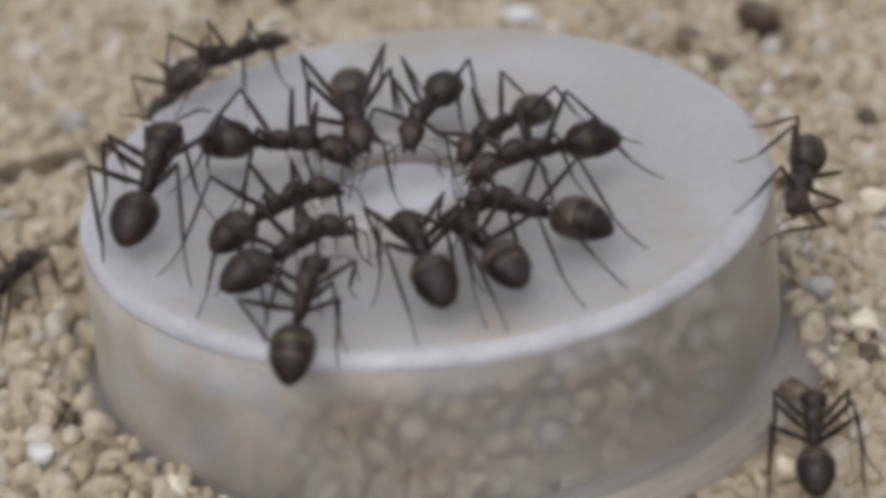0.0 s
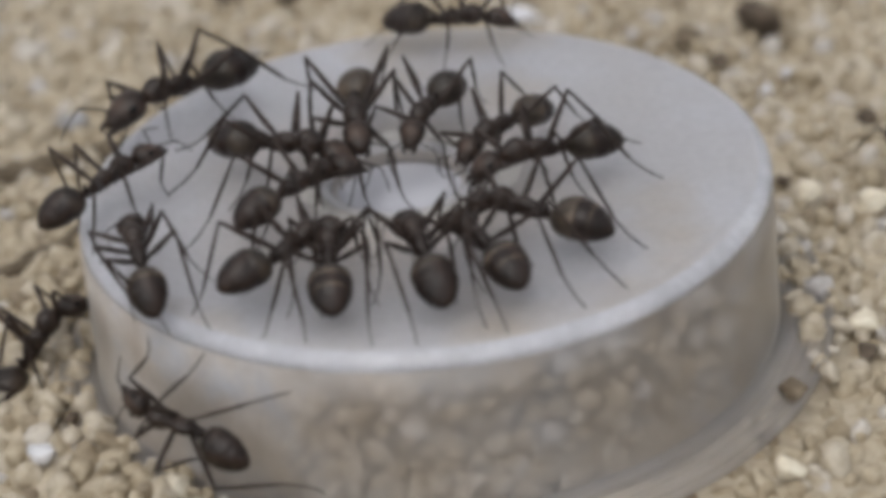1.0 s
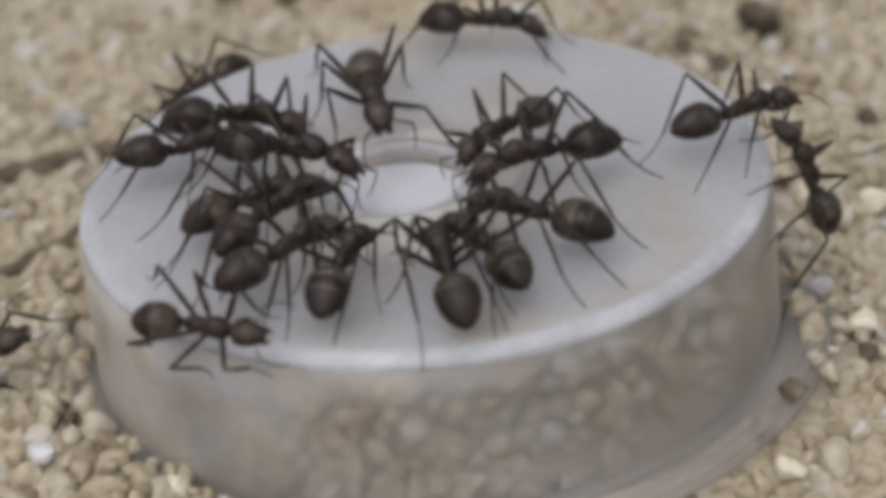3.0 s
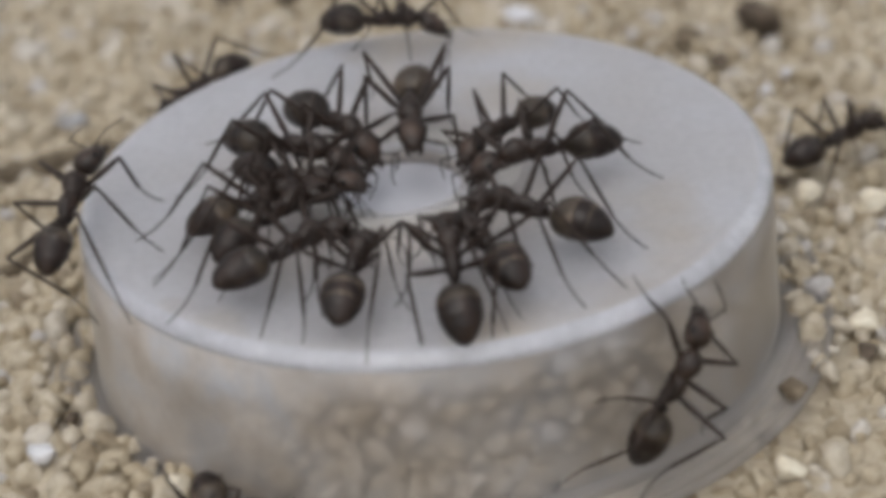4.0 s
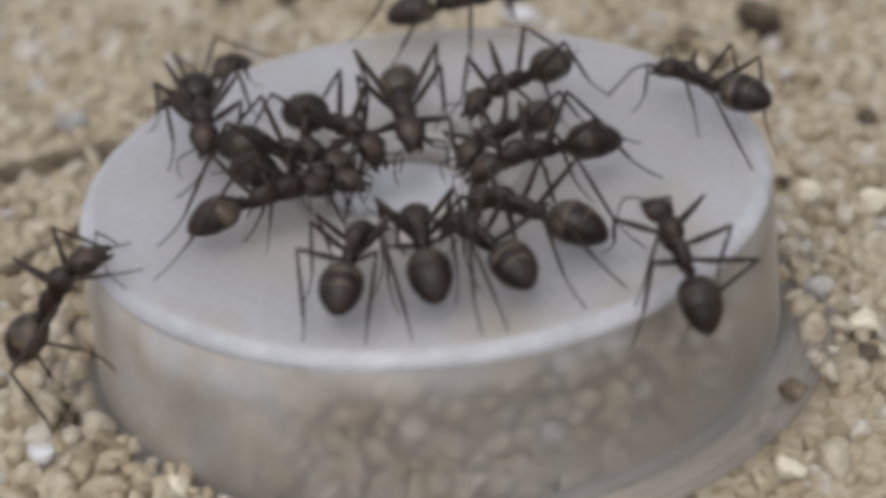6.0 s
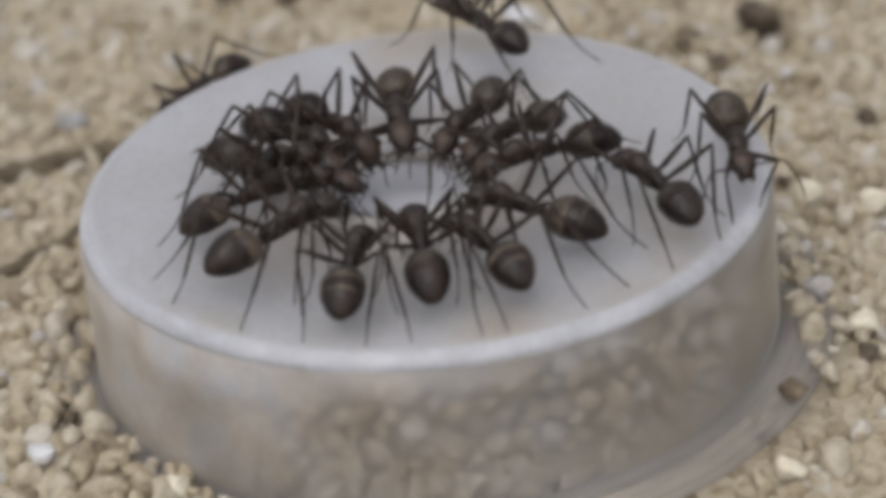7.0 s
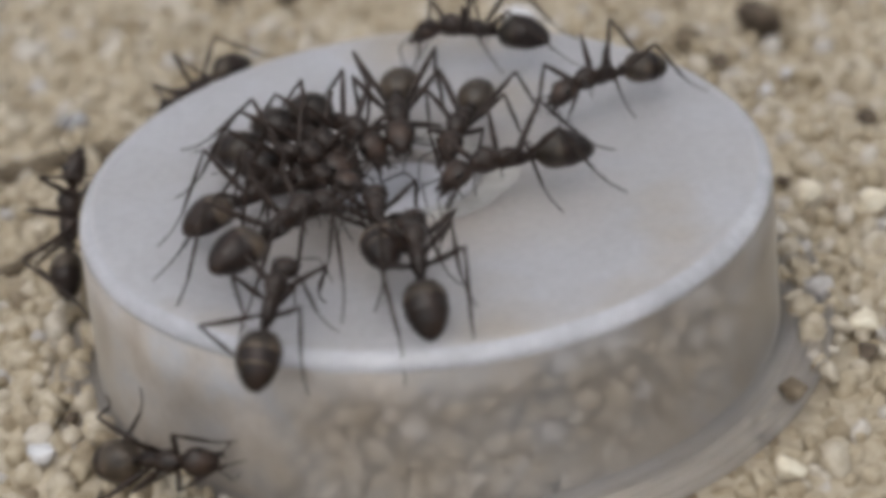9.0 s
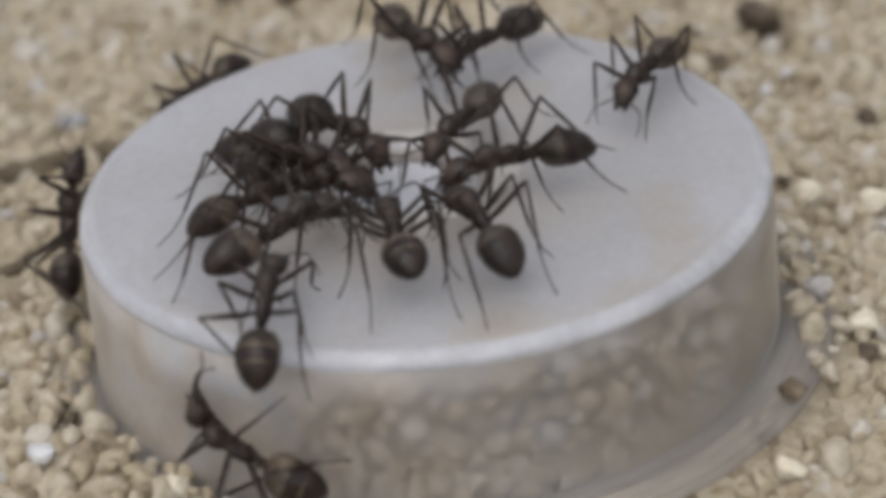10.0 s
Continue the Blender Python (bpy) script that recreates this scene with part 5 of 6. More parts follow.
    crawls("S2", [
        (0, step(-7.8, -28.2, 2.2, -5.4, -28.5, 2.2)), (0.8, step(-6.3, -24.5, 2.2, -2.9, -25.1, 2.2)), (0.9, step(-7.2, -18.3, 5.5, -3.7, -19.4, 5.4)),
        (1, step(-14.3, -13.6, 6.3, -9.8, -17.1, 5.4)), (1.1, step(-14.4, -13.1, 9.4, -12.2, -15.5, 5.5)),
        (1.2, step(-13.1, -12.9, 11.0, -12.4, -15.3, 7.8)), (1.3, step(-13.1, -13.1, 10.9, -11.8, -15.8, 8.0)),
        (1.4, step(-13.8, -13.6, 9.7, -11.5, -16.0, 6.6)), (1.5, step(-14.5, -12.9, 9.6, -11.2, -16.2, 7.0)),
        (1.6, step(-15.6, -12.0, 7.0, -13.4, -14.4, 6.4)), (1.7, step(-20.1, -4.1, 5.5, -17.2, -9.6, 6.6)),
        (1.8, step(-20.6, -4.1, 5.9, -18.6, -6.5, 4.5)), (1.9, step(-19.7, -3.8, 7.6, -19.8, -1.6, 3.3)), (2, step(-19.7, -2.3, 8.6, -18.9, -5.5, 6.1)),
        (2.3, step(-18.4, -0.4, 11.0, -18.7, -4.9, 9.7)), (2.5, step(-17.1, 3.6, 11.6, -17.5, -2.5, 11.5)),
        (2.6, step(-14.2, 4.5, 11.9, -15.7, 0.4, 11.9)), (2.7, step(-11.2, 4.5, 11.9, -13.0, -0.3, 11.9)),
        (3, step(-10.3, 1.7, 11.9, -12.9, 1.0, 11.9)), (3.4, step(-8.2, -3.0, 11.9, -11.6, -1.7, 11.9)),
        (3.8, step(-4.0, -4.2, 11.9, -8.1, -2.4, 11.9)), (4.35, step(-4.0, -4.3, 11.9, -8.1, -2.5, 11.9)),
        (4.9, step(-4.0, -4.3, 11.9, -8.0, -2.5, 11.9)), (5.45, step(-4.1, -4.3, 11.9, -8.3, -2.2, 11.9)),
        (6, step(-4.0, -4.2, 11.9, -8.2, -2.4, 11.9)), (6.5, step(-4.1, -4.2, 11.9, -8.1, -2.5, 11.9)), (7, step(-4.0, -4.3, 11.9, -8.2, -2.2, 11.9)),
        (7.5, step(-4.0, -4.2, 11.9, -8.1, -2.4, 11.9)), (8, step(-4.0, -4.2, 11.9, -8.1, -2.3, 11.9)), (8.5, step(-4.1, -4.3, 11.9, -8.1, -2.4, 11.9)),
        (9, step(-4.0, -4.3, 11.9, -8.1, -2.1, 11.9)), (9.5, step(-3.9, -4.4, 11.9, -8.2, -2.1, 11.9)), (10, step(-3.9, -4.3, 11.9, -8.1, -2.4, 11.9))])
    crawls("C1", [
        (0, step(-34.0, -3.4, 2.2, -36.3, -6.1, 2.2)), (0.8, step(-31.5, -0.6, 2.2, -34.0, -3.4, 2.2)), (0.9, step(-21.1, -4.3, 6.0, -24.8, -2.3, 2.2)),
        (1, step(-20.0, -0.3, 4.3, -22.5, -2.2, 2.2)), (1.2, step(-17.3, -8.2, 10.2, -21.1, -4.5, 5.2)),
        (1.4, step(-14.5, -7.9, 11.9, -17.7, -8.2, 9.3)), (1.5, step(-13.0, -8.8, 11.9, -17.3, -9.0, 9.4)),
        (1.6, step(-14.7, -6.8, 11.9, -13.1, -12.7, 11.1)), (1.7, step(-14.1, -7.0, 11.9, -16.3, -8.9, 10.8)),
        (2, step(-14.5, -7.0, 11.9, -19.6, -4.3, 10.1)), (2.2, step(-16.4, -2.4, 11.9, -17.3, -6.3, 11.0)),
        (2.5, step(-15.4, 0.6, 14.1, -15.7, -5.0, 11.9)), (2.7, step(-10.9, 5.1, 11.9, -15.3, 5.0, 11.9)), (3, step(-6.9, 2.9, 11.9, -11.3, 4.5, 11.9)),
        (3.3, step(-3.5, 0.3, 11.9, -7.2, 4.3, 11.9)), (3.8, step(-2.5, -0.8, 11.9, -5.8, 4.5, 11.9)), (4.5, step(-2.5, -0.8, 11.9, -5.9, 4.2, 11.9)),
        (5, step(-2.4, -0.7, 11.9, -5.9, 4.1, 11.9)), (5.5, step(-2.3, -0.8, 11.9, -5.8, 4.0, 11.9)), (6.15, step(-2.3, -1.0, 11.9, -5.9, 4.1, 11.9)),
        (6.8, step(-2.5, -1.0, 11.9, -5.9, 4.2, 11.9)), (7.4, step(-2.5, -1.0, 11.9, -5.9, 4.3, 11.9)), (8, step(-2.4, -1.1, 11.9, -5.9, 4.2, 11.9)),
        (8.5, step(-2.2, -1.1, 11.9, -5.7, 4.3, 11.9)), (9, step(-2.1, -1.1, 11.9, -5.7, 4.2, 11.9)), (9.5, step(-2.1, -1.1, 11.9, -5.7, 4.0, 11.9)),
        (10, step(-2.1, -1.1, 11.9, -5.6, 3.9, 11.9))])
    crawls("S3", [
        (0, step(1.3, -34.9, 2.2, 1.1, -38.2, 2.2)), (1.2, step(0.1, -29.4, 2.2, 1.0, -33.1, 2.2)), (1.4, step(0.5, -19.7, 5.3, 2.4, -20.7, 2.3)),
        (1.5, step(-0.3, -19.6, 9.1, 2.1, -19.6, 4.2)), (1.6, step(-1.0, -18.3, 11.1, 1.3, -19.7, 7.6)),
        (1.7, step(-0.1, -18.1, 11.2, 1.4, -19.7, 8.2)), (1.8, step(-2.2, -17.4, 11.6, 1.2, -19.2, 10.0)),
        (1.9, step(-6.4, -17.7, 10.5, -2.0, -19.5, 9.0)), (2, step(-11.5, -13.8, 11.3, -8.5, -17.5, 9.4)),
        (2.1, step(-12.1, -12.5, 11.6, -10.9, -15.7, 10.2)), (2.2, step(-12.5, -7.3, 11.9, -11.8, -12.7, 11.6)),
        (2.3, step(-12.6, -5.0, 11.9, -13.5, -9.2, 11.9)), (2.4, step(-16.8, -10.1, 9.1, -17.0, -8.0, 10.7)),
        (2.5, step(-22.7, 3.0, 2.2, -21.0, 9.8, 2.2)), (2.55, step(-21.0, 0.3, 2.2, -22.6, 4.7, 2.2)), (2.6, step(-16.2, -11.1, 9.0, -19.6, -6.7, 6.9)),
        (2.7, step(-11.9, -15.0, 10.1, -15.6, -11.5, 9.6)), (3, step(-8.9, -16.1, 11.0, -12.6, -13.7, 10.8)),
        (3.4, step(-9.4, -14.7, 11.6, -7.3, -12.6, 11.9)), (3.6, step(-11.3, -15.2, 10.4, -8.0, -13.9, 11.9)),
        (3.8, step(-13.2, -14.6, 8.1, -8.5, -15.0, 11.7)), (3.9, step(-12.6, -15.1, 4.3, -11.0, -15.2, 10.6)),
        (4, step(-10.7, -20.7, 2.2, -11.1, -16.5, 3.2)), (4.2, step(-10.1, -31.5, 2.2, -10.2, -27.8, 2.2)),
        (4.73, step(-10.1, -31.5, 2.2, -10.2, -27.9, 2.2)), (5.25, step(-10.1, -31.5, 2.2, -10.0, -27.9, 2.2)),
        (5.78, step(-10.1, -31.5, 2.2, -10.2, -27.9, 2.2)), (6.31, step(-10.1, -31.5, 2.2, -10.1, -27.9, 2.2)),
        (6.84, step(-10.1, -31.5, 2.2, -10.2, -27.8, 2.2)), (7.36, step(-10.1, -31.5, 2.2, -10.3, -27.8, 2.2)),
        (7.89, step(-10.1, -31.5, 2.2, -10.2, -27.6, 2.2)), (8.42, step(-10.1, -31.5, 2.2, -10.2, -27.8, 2.2)),
        (8.95, step(-10.1, -31.5, 2.2, -10.1, -27.9, 2.2)), (9.47, step(-10.1, -31.5, 2.2, -10.2, -27.8, 2.2)),
        (10, step(-10.1, -31.5, 2.2, -10.2, -27.8, 2.2))])
    crawls("TR", [
        (0, step(5.0, 56.0, 2.2, 8.0, 58.0, 2.2)), (0.5, step(3.0, 52.0, 2.2, 5.0, 54.5, 2.2)), (0.7, step(1.5, 25.0, 2.2, 3.0, 29.0, 2.2)), (0.85, step(2.5, 18.5, 10.5, 2.0, 19.3, 6.5)), (1, step(3.9, 13.3, 11.9, 0.7, 13.9, 11.9)),
        (1.2, step(-2.5, 17.6, 11.9, 0.6, 16.0, 11.9)), (1.5, step(-8.2, 15.6, 11.6, -2.8, 14.9, 11.9)),
        (1.6, step(-5.1, 16.8, 11.7, -8.6, 15.5, 11.7)), (1.7, step(4.2, 13.6, 11.9, 1.2, 15.0, 11.9)), (1.8, step(7.9, 12.8, 11.9, 4.5, 13.7, 11.9)),
        (1.9, step(13.0, 8.7, 11.9, 10.2, 10.8, 11.9)), (2, step(14.4, 6.9, 11.9, 17.5, 3.9, 11.4)), (2.1, step(15.0, 2.0, 11.9, 12.7, 3.9, 11.9)),
        (2.2, step(19.0, 3.5, 10.5, 14.4, 1.9, 11.9)), (2.3, step(19.5, 4.5, 11.1, 14.9, 0.9, 11.9)), (2.5, step(18.1, 0.5, 11.2, 15.9, -1.7, 11.9)),
        (2.7, step(17.0, -0.9, 11.8, 14.9, -0.7, 11.9)), (3.3, step(17.2, 1.5, 11.7, 15.0, -2.4, 11.9)),
        (3.8, step(17.5, -1.2, 11.6, 15.0, -5.7, 11.9)), (3.9, step(23.5, 15.0, 2.2, 20.8, 14.1, 2.2)), (4, step(25.5, 14.9, 2.2, 21.7, 12.4, 2.2)),
        (4.1, step(23.6, 21.7, 2.2, 24.2, 17.7, 2.2)), (4.2, step(29.2, 22.8, 2.2, 26.9, 19.4, 2.2)), (4.4, step(42.3, 19.8, 2.2, 38.4, 17.6, 2.2)),
        (4.91, step(42.3, 19.8, 2.2, 38.3, 17.5, 2.2)), (5.42, step(42.3, 19.8, 2.2, 38.4, 17.7, 2.2)), (5.93, step(42.3, 19.7, 2.2, 38.3, 17.6, 2.2)),
        (6.44, step(42.3, 19.8, 2.2, 38.4, 17.8, 2.2)), (6.95, step(42.4, 19.9, 2.2, 38.5, 17.8, 2.2)), (7.45, step(42.2, 19.8, 2.2, 38.4, 18.0, 2.2)),
        (7.96, step(42.3, 19.9, 2.2, 38.3, 17.3, 2.2)), (8.47, step(42.3, 19.8, 2.2, 38.4, 17.6, 2.2)), (8.98, step(42.3, 19.7, 2.2, 38.4, 17.6, 2.2)),
        (9.49, step(42.3, 19.9, 2.2, 38.4, 17.6, 2.2)), (10, step(42.3, 19.8, 2.2, 38.4, 17.6, 2.2))])
    crawls("BR", [
        (0, step(8.2, -34.2, 2.2, 7.8, -37.5, 2.2)), (2.3, step(8.8, -30.0, 2.2, 8.3, -33.5, 2.2)), (2.4, step(11.0, -18.9, 2.2, 9.6, -23.8, 2.2)),
        (2.5, step(19.7, -10.2, 2.2, 17.0, -15.2, 2.2)), (2.6, step(19.0, -5.9, 3.1, 18.9, -9.7, 2.2)), (2.7, step(18.1, -4.9, 10.6, 20.2, -3.7, 4.0)),
        (3.2, step(17.6, -3.1, 11.4, 19.5, -3.4, 7.2)), (3.8, step(17.7, -4.4, 11.1, 20.2, -3.2, 8.1)), (3.85, step(24.9, 7.8, 2.2, 22.8, 10.2, 2.2)),
        (3.9, step(28.3, 6.5, 2.2, 26.3, 8.8, 2.2)), (4, step(35.2, 7.0, 2.2, 33.0, 8.1, 2.2)), (4.2, step(38.4, 6.3, 2.2, 37.7, 9.2, 2.2)),
        (4.73, step(38.4, 6.3, 2.2, 37.9, 9.5, 2.2)), (5.25, step(38.4, 6.4, 2.2, 37.6, 9.1, 2.2)), (5.78, step(38.4, 6.3, 2.2, 37.6, 9.4, 2.2)),
        (6.31, step(38.4, 6.4, 2.2, 37.6, 9.2, 2.2)), (6.84, step(38.4, 6.4, 2.2, 37.8, 9.3, 2.2)), (7.36, step(38.4, 6.3, 2.2, 37.8, 9.2, 2.2)),
        (7.89, step(38.4, 6.3, 2.2, 37.8, 9.5, 2.2)), (8.42, step(38.4, 6.4, 2.2, 37.7, 9.2, 2.2)), (8.95, step(38.5, 6.4, 2.2, 37.8, 9.0, 2.2)),
        (9.47, step(38.5, 6.3, 2.2, 37.5, 9.2, 2.2)), (10, step(38.4, 6.3, 2.2, 37.7, 9.2, 2.2))])
    crawls("B0", [
        (0, step(-12.4, 15.9, 9.6, -14.4, 13.6, 8.4)), (0.9, step(-12.4, 15.9, 9.6, -14.4, 13.6, 8.4)), (1.1, step(-13.2, 14.0, 3.0, -10.5, 16.2, 3.0)),
        (2.3, step(-13.2, 14.0, 3.0, -10.5, 16.2, 3.0)), (2.6, step(-13.2, 14.9, 8.2, -11.9, 16.2, 8.6)),
        (2.7, step(-13.2, 14.9, 8.2, -11.9, 16.2, 8.6)), (10, step(-13.2, 14.9, 8.2, -11.9, 16.2, 8.6))])
    crawls("YA", [
        (0, step(15.2, -33.5, 2.2, 13.5, -36.7, 2.2)), (3.7, step(12.4, -29.4, 2.2, 10.7, -32.8, 2.2)), (3.9, step(11.9, -16.2, 2.8, 8.8, -20.3, 2.2)),
        (4, step(11.7, -15.9, 8.0, 9.3, -17.4, 4.3)), (4.1, step(13.0, -10.5, 11.8, 13.3, -14.0, 9.9)), (4.2, step(13.1, -5.0, 11.9, 13.9, -9.1, 11.9)),
        (4.3, step(12.1, -3.0, 11.9, 14.3, -7.0, 11.9)), (4.4, step(11.6, -3.5, 11.9, 14.9, -7.3, 11.9)),
        (4.5, step(13.3, 0.6, 11.9, 14.4, -6.0, 11.9)), (4.6, step(12.4, 6.7, 11.9, 13.8, 2.3, 11.9)), (4.7, step(10.3, 9.3, 11.9, 12.2, 2.7, 11.9)),
        (4.8, step(6.1, 10.2, 11.9, 9.9, 7.2, 11.9)), (5, step(5.3, 11.5, 11.9, 9.6, 6.3, 11.9)), (5.2, step(3.4, 10.9, 11.9, 8.0, 7.0, 11.9)),
        (5.5, step(2.3, 9.8, 11.9, 6.9, 7.8, 11.9)), (5.7, step(4.4, 7.4, 11.9, 8.4, 7.3, 11.9)), (6, step(3.3, 3.3, 11.9, 7.3, 6.4, 11.9)),
        (6.4, step(1.4, -0.1, 11.9, 4.8, 4.3, 11.9)), (6.8, step(1.0, -1.2, 11.9, 4.3, 4.1, 11.9)), (7.5, step(1.1, -1.3, 11.9, 4.3, 4.1, 11.9)),
        (8, step(1.2, -1.3, 11.9, 4.3, 4.1, 11.9)), (8.5, step(1.2, -1.3, 11.9, 3.6, 4.4, 11.9)), (9, step(1.3, -1.7, 11.9, 3.5, 4.1, 11.9)),
        (9.5, step(1.3, -2.0, 11.9, 3.6, 4.0, 11.9)), (10, step(0.6, -1.5, 11.9, 3.8, 3.5, 11.9))])
    crawls("TL", [
        (0, step(-39.4, 9.0, 2.2, -42.4, 8.4, 2.2)), (2.7, step(-33.4, 2.0, 2.2, -36.0, -0.3, 2.2)), (3.2, step(-18.0, -7.0, 9.9, -21.7, -4.2, 6.1)),
        (3.5, step(-15.0, -6.7, 11.9, -17.0, -9.2, 9.8)), (3.8, step(-14.2, -2.6, 11.9, -15.6, -9.8, 11.0)),
        (3.9, step(-14.8, -2.8, 11.9, -16.3, -8.3, 11.1)), (4, step(-16.2, -1.0, 11.9, -18.0, -6.4, 10.1)),
        (4.1, step(-15.5, 0.9, 11.9, -17.7, -4.7, 11.1)), (4.2, step(-12.0, 6.6, 11.9, -14.4, 2.6, 11.9)),
        (4.3, step(-7.0, 11.8, 11.9, -10.6, 9.8, 11.9)), (4.4, step(-5.1, 13.6, 11.9, -8.8, 11.8, 11.9)),
        (4.5, step(-2.6, 14.2, 11.9, -8.4, 11.3, 11.9)), (4.7, step(-2.3, 14.4, 11.9, -6.0, 13.0, 11.9)),
        (4.8, step(0.5, 14.9, 11.9, -3.5, 14.7, 11.9)), (5, step(3.7, 14.5, 11.9, 0.4, 15.3, 11.9)), (5.5, step(3.8, 12.2, 11.9, 1.5, 15.0, 11.9)),
        (5.7, step(4.9, 14.2, 11.9, 2.8, 13.6, 11.9)), (6.2, step(3.1, 15.4, 11.9, 0.6, 16.0, 11.9)), (6.8, step(-0.7, 14.4, 11.9, 2.1, 14.9, 11.9)),
        (7, step(2.1, 14.9, 11.9, 5.6, 9.6, 11.9)), (7.1, step(2.1, 14.9, 11.9, 4.9, 13.9, 11.9)), (7.2, step(0.6, 15.6, 11.9, 3.9, 14.1, 11.9)),
        (7.3, step(-2.0, 15.1, 11.9, 1.5, 14.3, 11.9)), (7.4, step(-4.5, 13.8, 11.9, -1.0, 14.1, 11.9)),
        (7.5, step(-14.6, 5.9, 11.9, -10.1, 10.0, 11.9)), (7.6, step(-16.7, -0.5, 11.9, -13.8, 4.4, 11.9)),
        (7.7, step(-17.3, -9.4, 4.8, -17.5, -8.1, 9.9)), (7.8, step(-12.7, -14.9, 9.2, -15.5, -11.3, 10.1)),
        (7.9, step(-8.8, -17.6, 8.4, -12.6, -14.9, 9.3)), (8, step(-11.2, -16.3, 3.7, -10.0, -16.5, 9.9)),
        (8.1, step(-14.8, -13.0, 8.1, -12.3, -15.3, 8.7)), (8.2, step(-16.3, -8.6, 11.0, -15.9, -11.1, 9.6)),
        (8.3, step(-17.8, -3.3, 11.2, -18.1, -6.8, 9.8)), (8.4, step(-15.1, 2.7, 11.9, -17.3, -1.7, 11.6)),
        (8.5, step(-15.6, 9.4, 11.3, -15.6, 3.2, 11.9)), (8.6, step(-18.4, 7.1, 7.2, -19.3, 4.1, 4.0)), (9, step(-18.4, 7.1, 7.2, -19.3, 3.8, 3.8)),
        (10, step(-18.4, 7.1, 7.2, -19.3, 3.8, 3.8))])
    crawls("N2", [
        (0, step(-34.4, -8.4, 2.2, -36.8, -10.4, 2.2)), (4.8, step(-32.5, -3.6, 2.2, -34.8, -6.3, 2.2)), (5, step(-22.4, -1.4, 2.2, -22.4, -7.2, 2.2)),
        (5.1, step(-18.0, -7.5, 9.3, -19.5, -5.8, 3.8)), (5.2, step(-17.0, -4.3, 11.6, -18.1, -7.7, 8.7)),
        (5.3, step(-16.0, -3.4, 11.9, -17.0, -8.7, 10.3)), (5.4, step(-15.5, -2.7, 11.9, -16.3, -8.3, 11.1)),
        (5.5, step(-12.9, 2.2, 11.9, -14.3, -3.4, 11.9)), (5.6, step(-12.5, 4.1, 11.9, -13.7, 0.6, 11.9)),
        (5.7, step(-12.2, 3.3, 11.9, -10.2, 9.8, 11.9)), (6, step(-10.9, 1.9, 11.9, -11.4, 7.9, 11.9)), (6.4, step(-6.3, -1.0, 11.9, -9.8, 4.2, 11.9)),
        (6.8, step(-3.9, -1.8, 11.9, -8.2, 3.3, 11.9)), (7.4, step(-3.9, -1.9, 11.9, -8.0, 3.2, 11.9)), (8, step(-3.8, -2.0, 11.9, -7.8, 3.2, 11.9)),
        (8.5, step(-3.8, -2.0, 11.9, -7.6, 3.2, 11.9)), (9, step(-3.7, -2.1, 11.9, -7.5, 2.9, 11.9)), (9.5, step(-3.3, -2.9, 11.9, -7.3, 2.8, 11.9)),
        (10, step(-3.0, -3.5, 11.9, -7.3, 0.5, 13.0))])
    crawls("N1", [
        (0, step(-38.6, 5.3, 2.2, -41.5, 4.6, 2.2)), (5.3, step(-34.2, 4.4, 2.2, -37.3, 5.0, 2.2)), (5.5, step(-25.2, 2.8, 2.2, -22.4, 5.1, 2.2)),
        (5.7, step(-23.6, 1.3, 2.2, -19.9, 4.1, 2.2)), (5.9, step(-19.9, -3.8, 6.9, -20.9, -4.3, 4.0)),
        (6.1, step(-14.2, -10.5, 11.5, -17.0, -9.2, 9.8)), (6.4, step(-8.1, -8.1, 11.9, -12.1, -9.5, 11.9)),
        (6.8, step(-4.3, -6.4, 11.9, -9.5, -11.1, 11.9)), (7.5, step(-4.4, -6.4, 11.9, -9.3, -11.1, 11.9)),
        (8, step(-4.3, -6.2, 11.9, -9.3, -11.2, 11.9)), (8.5, step(-4.3, -6.1, 11.9, -9.4, -11.2, 11.9)),
        (9, step(-4.3, -6.0, 11.9, -9.3, -11.1, 11.9)), (9.5, step(-4.2, -6.1, 11.9, -9.4, -11.0, 11.9)),
        (10, step(-4.4, -6.4, 11.9, -9.4, -11.0, 11.9))])
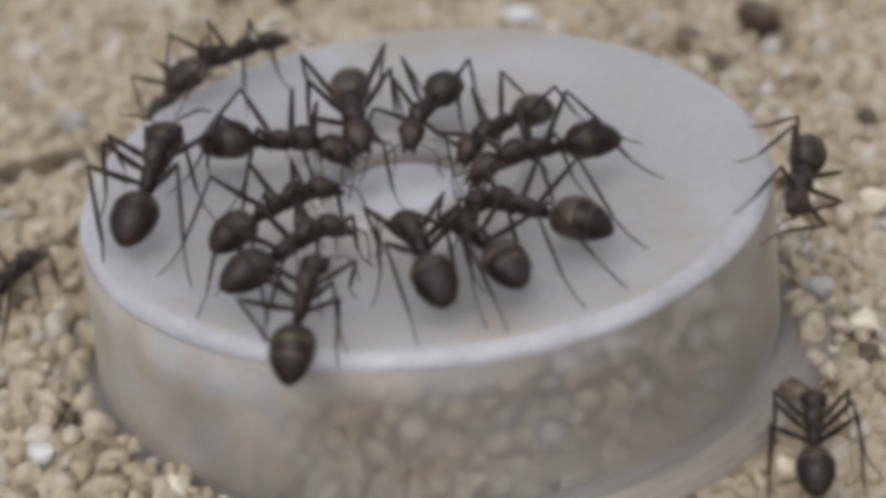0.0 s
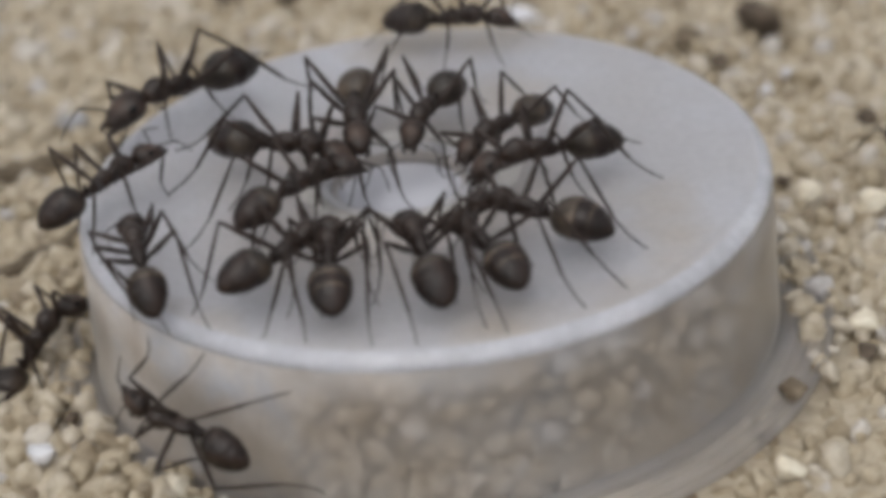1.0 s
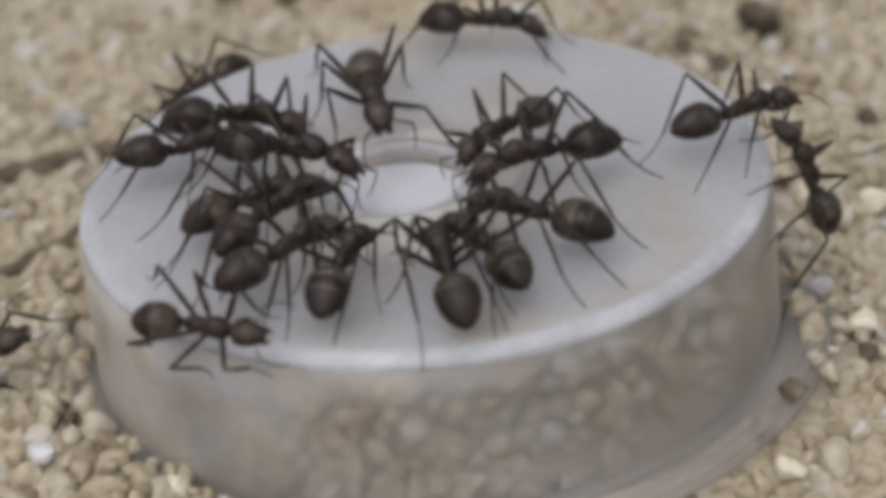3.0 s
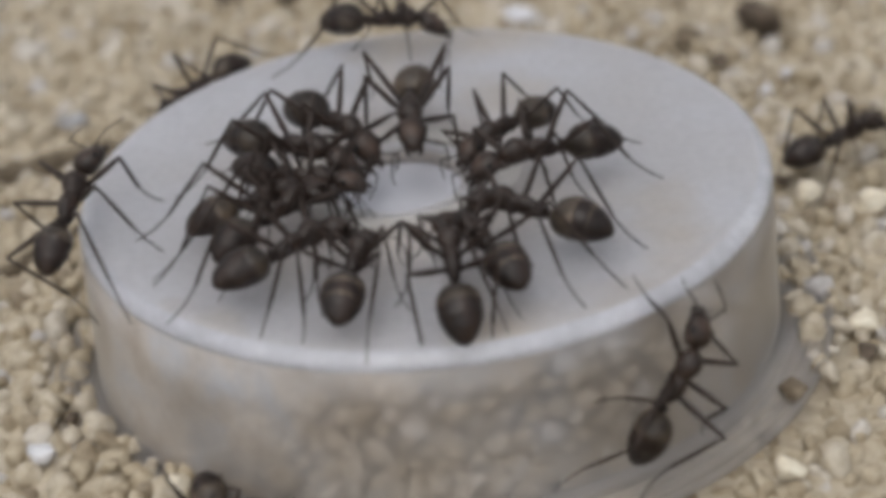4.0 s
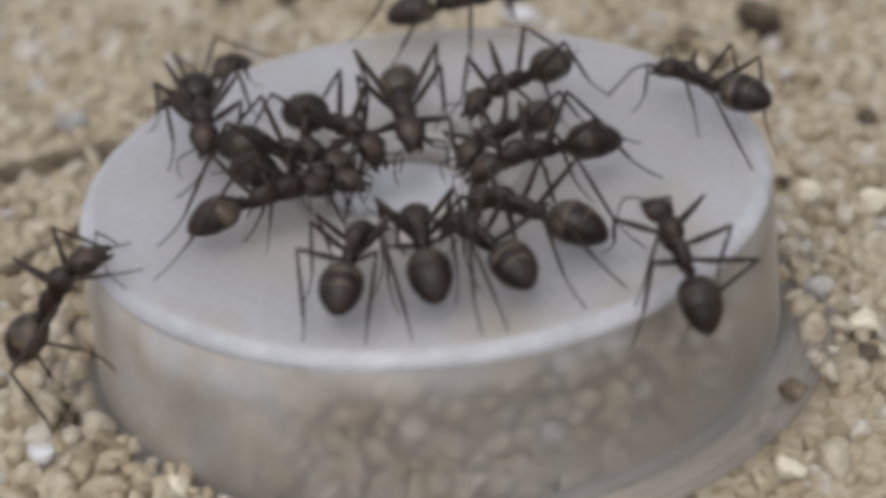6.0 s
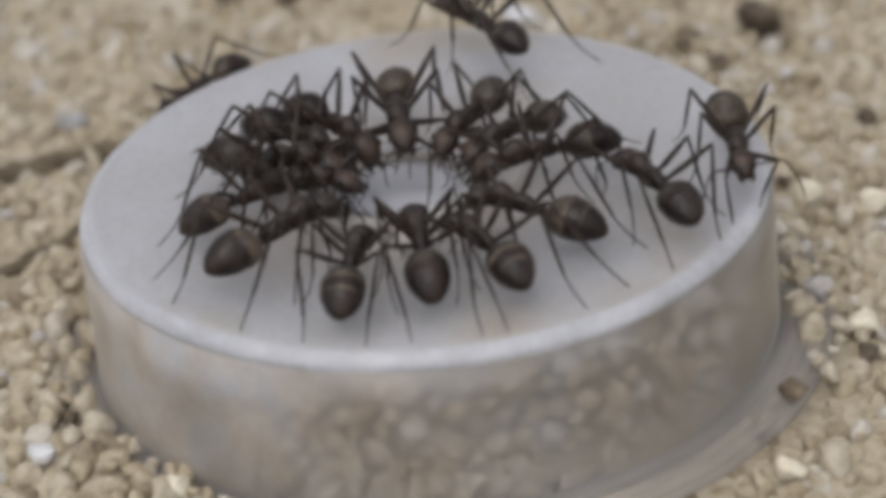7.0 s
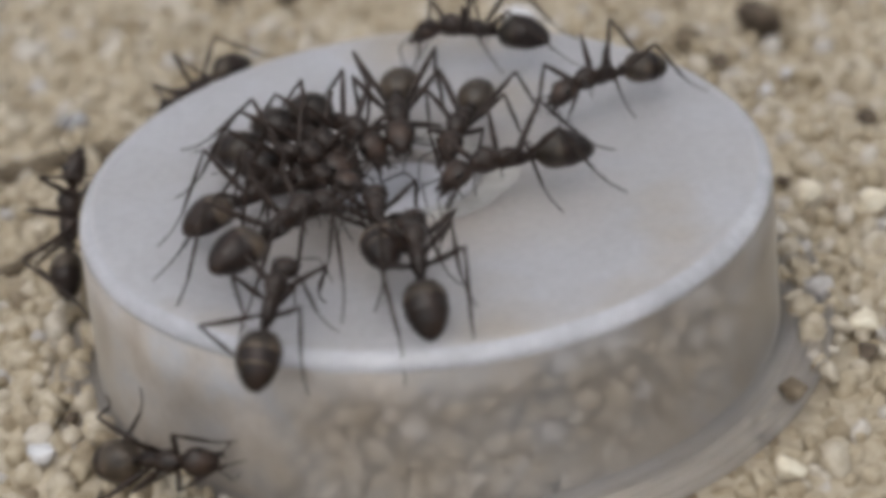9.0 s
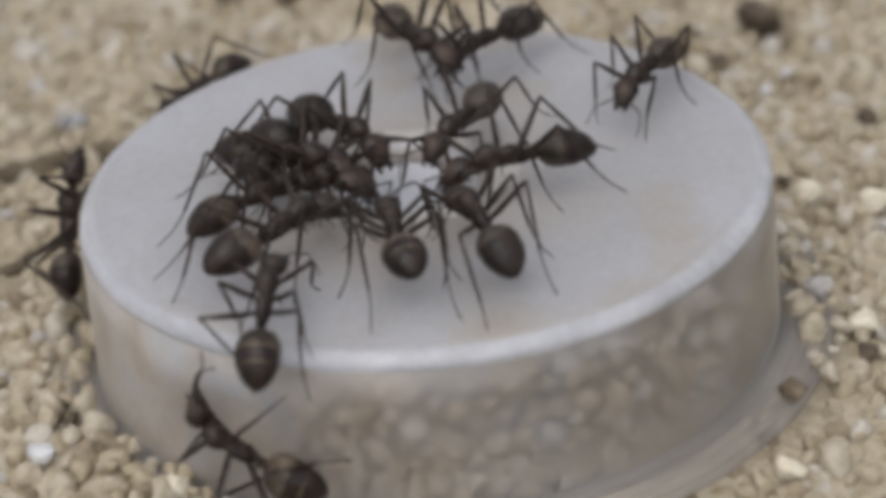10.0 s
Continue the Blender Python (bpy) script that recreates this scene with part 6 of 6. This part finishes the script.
    crawls("WB", [
        (0, step(33.5, -15.3, 2.2, 35.7, -16.6, 2.2)), (5.1, step(32.9, -8.0, 2.2, 34.9, -10.5, 2.2)), (5.2, step(22.5, -3.9, 2.2, 24.6, -6.5, 2.2)),
        (5.3, step(17.7, -8.6, 6.2, 21.0, -3.1, 2.2)), (5.4, step(15.0, -7.1, 11.9, 18.2, -7.4, 8.3)), (5.5, step(12.6, -4.3, 11.9, 17.5, -6.5, 10.8)),
        (5.6, step(12.8, -0.0, 11.9, 16.9, -5.9, 11.4)), (5.7, step(13.0, -2.6, 14.8, 15.9, -6.9, 11.7)), (6, step(13.1, 5.1, 11.9, 16.5, 0.5, 11.9)),
        (6.4, step(10.3, 6.8, 11.9, 15.2, 3.3, 11.9)), (6.8, step(8.0, 7.3, 11.9, 13.9, 2.6, 11.9)), (6.9, step(8.7, 7.9, 11.9, 14.5, 4.8, 11.9)),
        (7, step(15.2, -7.0, 11.8, 15.6, 0.1, 11.9)), (7.1, step(15.4, -12.3, 8.0, 16.6, -6.5, 11.4)),
        (7.15, step(13.2, -14.0, 9.9, 15.6, -9.9, 10.9)), (7.2, step(11.3, -14.3, 11.2, 14.3, -13.3, 9.1)),
        (7.3, step(7.1, -13.8, 11.9, 11.2, -15.1, 10.5)), (7.4, step(4.8, -14.4, 11.9, 9.4, -15.3, 11.3)),
        (7.5, step(1.2, -16.5, 11.9, 6.4, -18.2, 9.9)), (7.6, step(2.2, -14.9, 11.9, 4.7, -17.9, 10.9)),
        (7.7, step(1.8, -12.2, 11.9, 4.0, -17.1, 11.6)), (7.8, step(1.2, -10.0, 11.9, 3.3, -15.2, 11.9)),
        (7.9, step(0.4, -8.7, 11.9, 1.6, -13.2, 11.9)), (8, step(-0.4, -12.8, 11.9, 0.4, -18.0, 11.3)),
        (8.2, step(-1.4, -8.4, 11.9, -1.2, -15.3, 11.9)), (8.5, step(-1.7, -6.4, 11.9, -2.0, -13.0, 11.9)),
        (8.7, step(-2.2, -6.2, 11.9, -2.3, -11.4, 11.9)), (9, step(-2.3, -6.2, 11.9, -2.4, -10.9, 11.9)),
        (9.2, step(-1.7, -7.2, 11.9, -1.8, -11.5, 11.9)), (9.5, step(-1.5, -7.4, 11.9, -1.2, -12.4, 11.9)),
        (10, step(-1.7, -7.5, 11.9, -1.4, -11.9, 11.9))])
    crawls("RG", [
        (0, step(14.6, -36.8, 2.2, 15.4, -38.6, 2.2)), (4.3, step(14.8, -30.9, 2.2, 13.3, -34.2, 2.2)), (4.5, step(19.2, -16.0, 2.2, 16.1, -20.6, 2.2)),
        (4.6, step(22.0, -18.0, 2.2, 19.3, -20.3, 2.2)), (4.9, step(15.2, -33.5, 2.2, 16.9, -31.9, 2.2)),
        (5.4, step(11.8, -27.4, 2.2, 10.7, -31.7, 2.2)), (5.5, step(12.8, -18.2, 2.2, 11.8, -24.1, 2.2)),
        (5.6, step(15.7, -16.9, 2.2, 14.2, -21.2, 2.2)), (5.65, step(19.2, -7.9, 2.3, 17.2, -14.4, 2.2)), (5.7, step(20.4, -3.6, 5.4, 20.5, -8.4, 2.2)),
        (5.8, step(23.5, 1.2, 4.9, 20.8, -4.1, 4.8)), (6, step(37.0, 6.6, 2.2, 33.6, 1.0, 2.2)), (10, step(38.4, 6.3, 2.2, 35.0, 0.7, 2.2))])


motions()
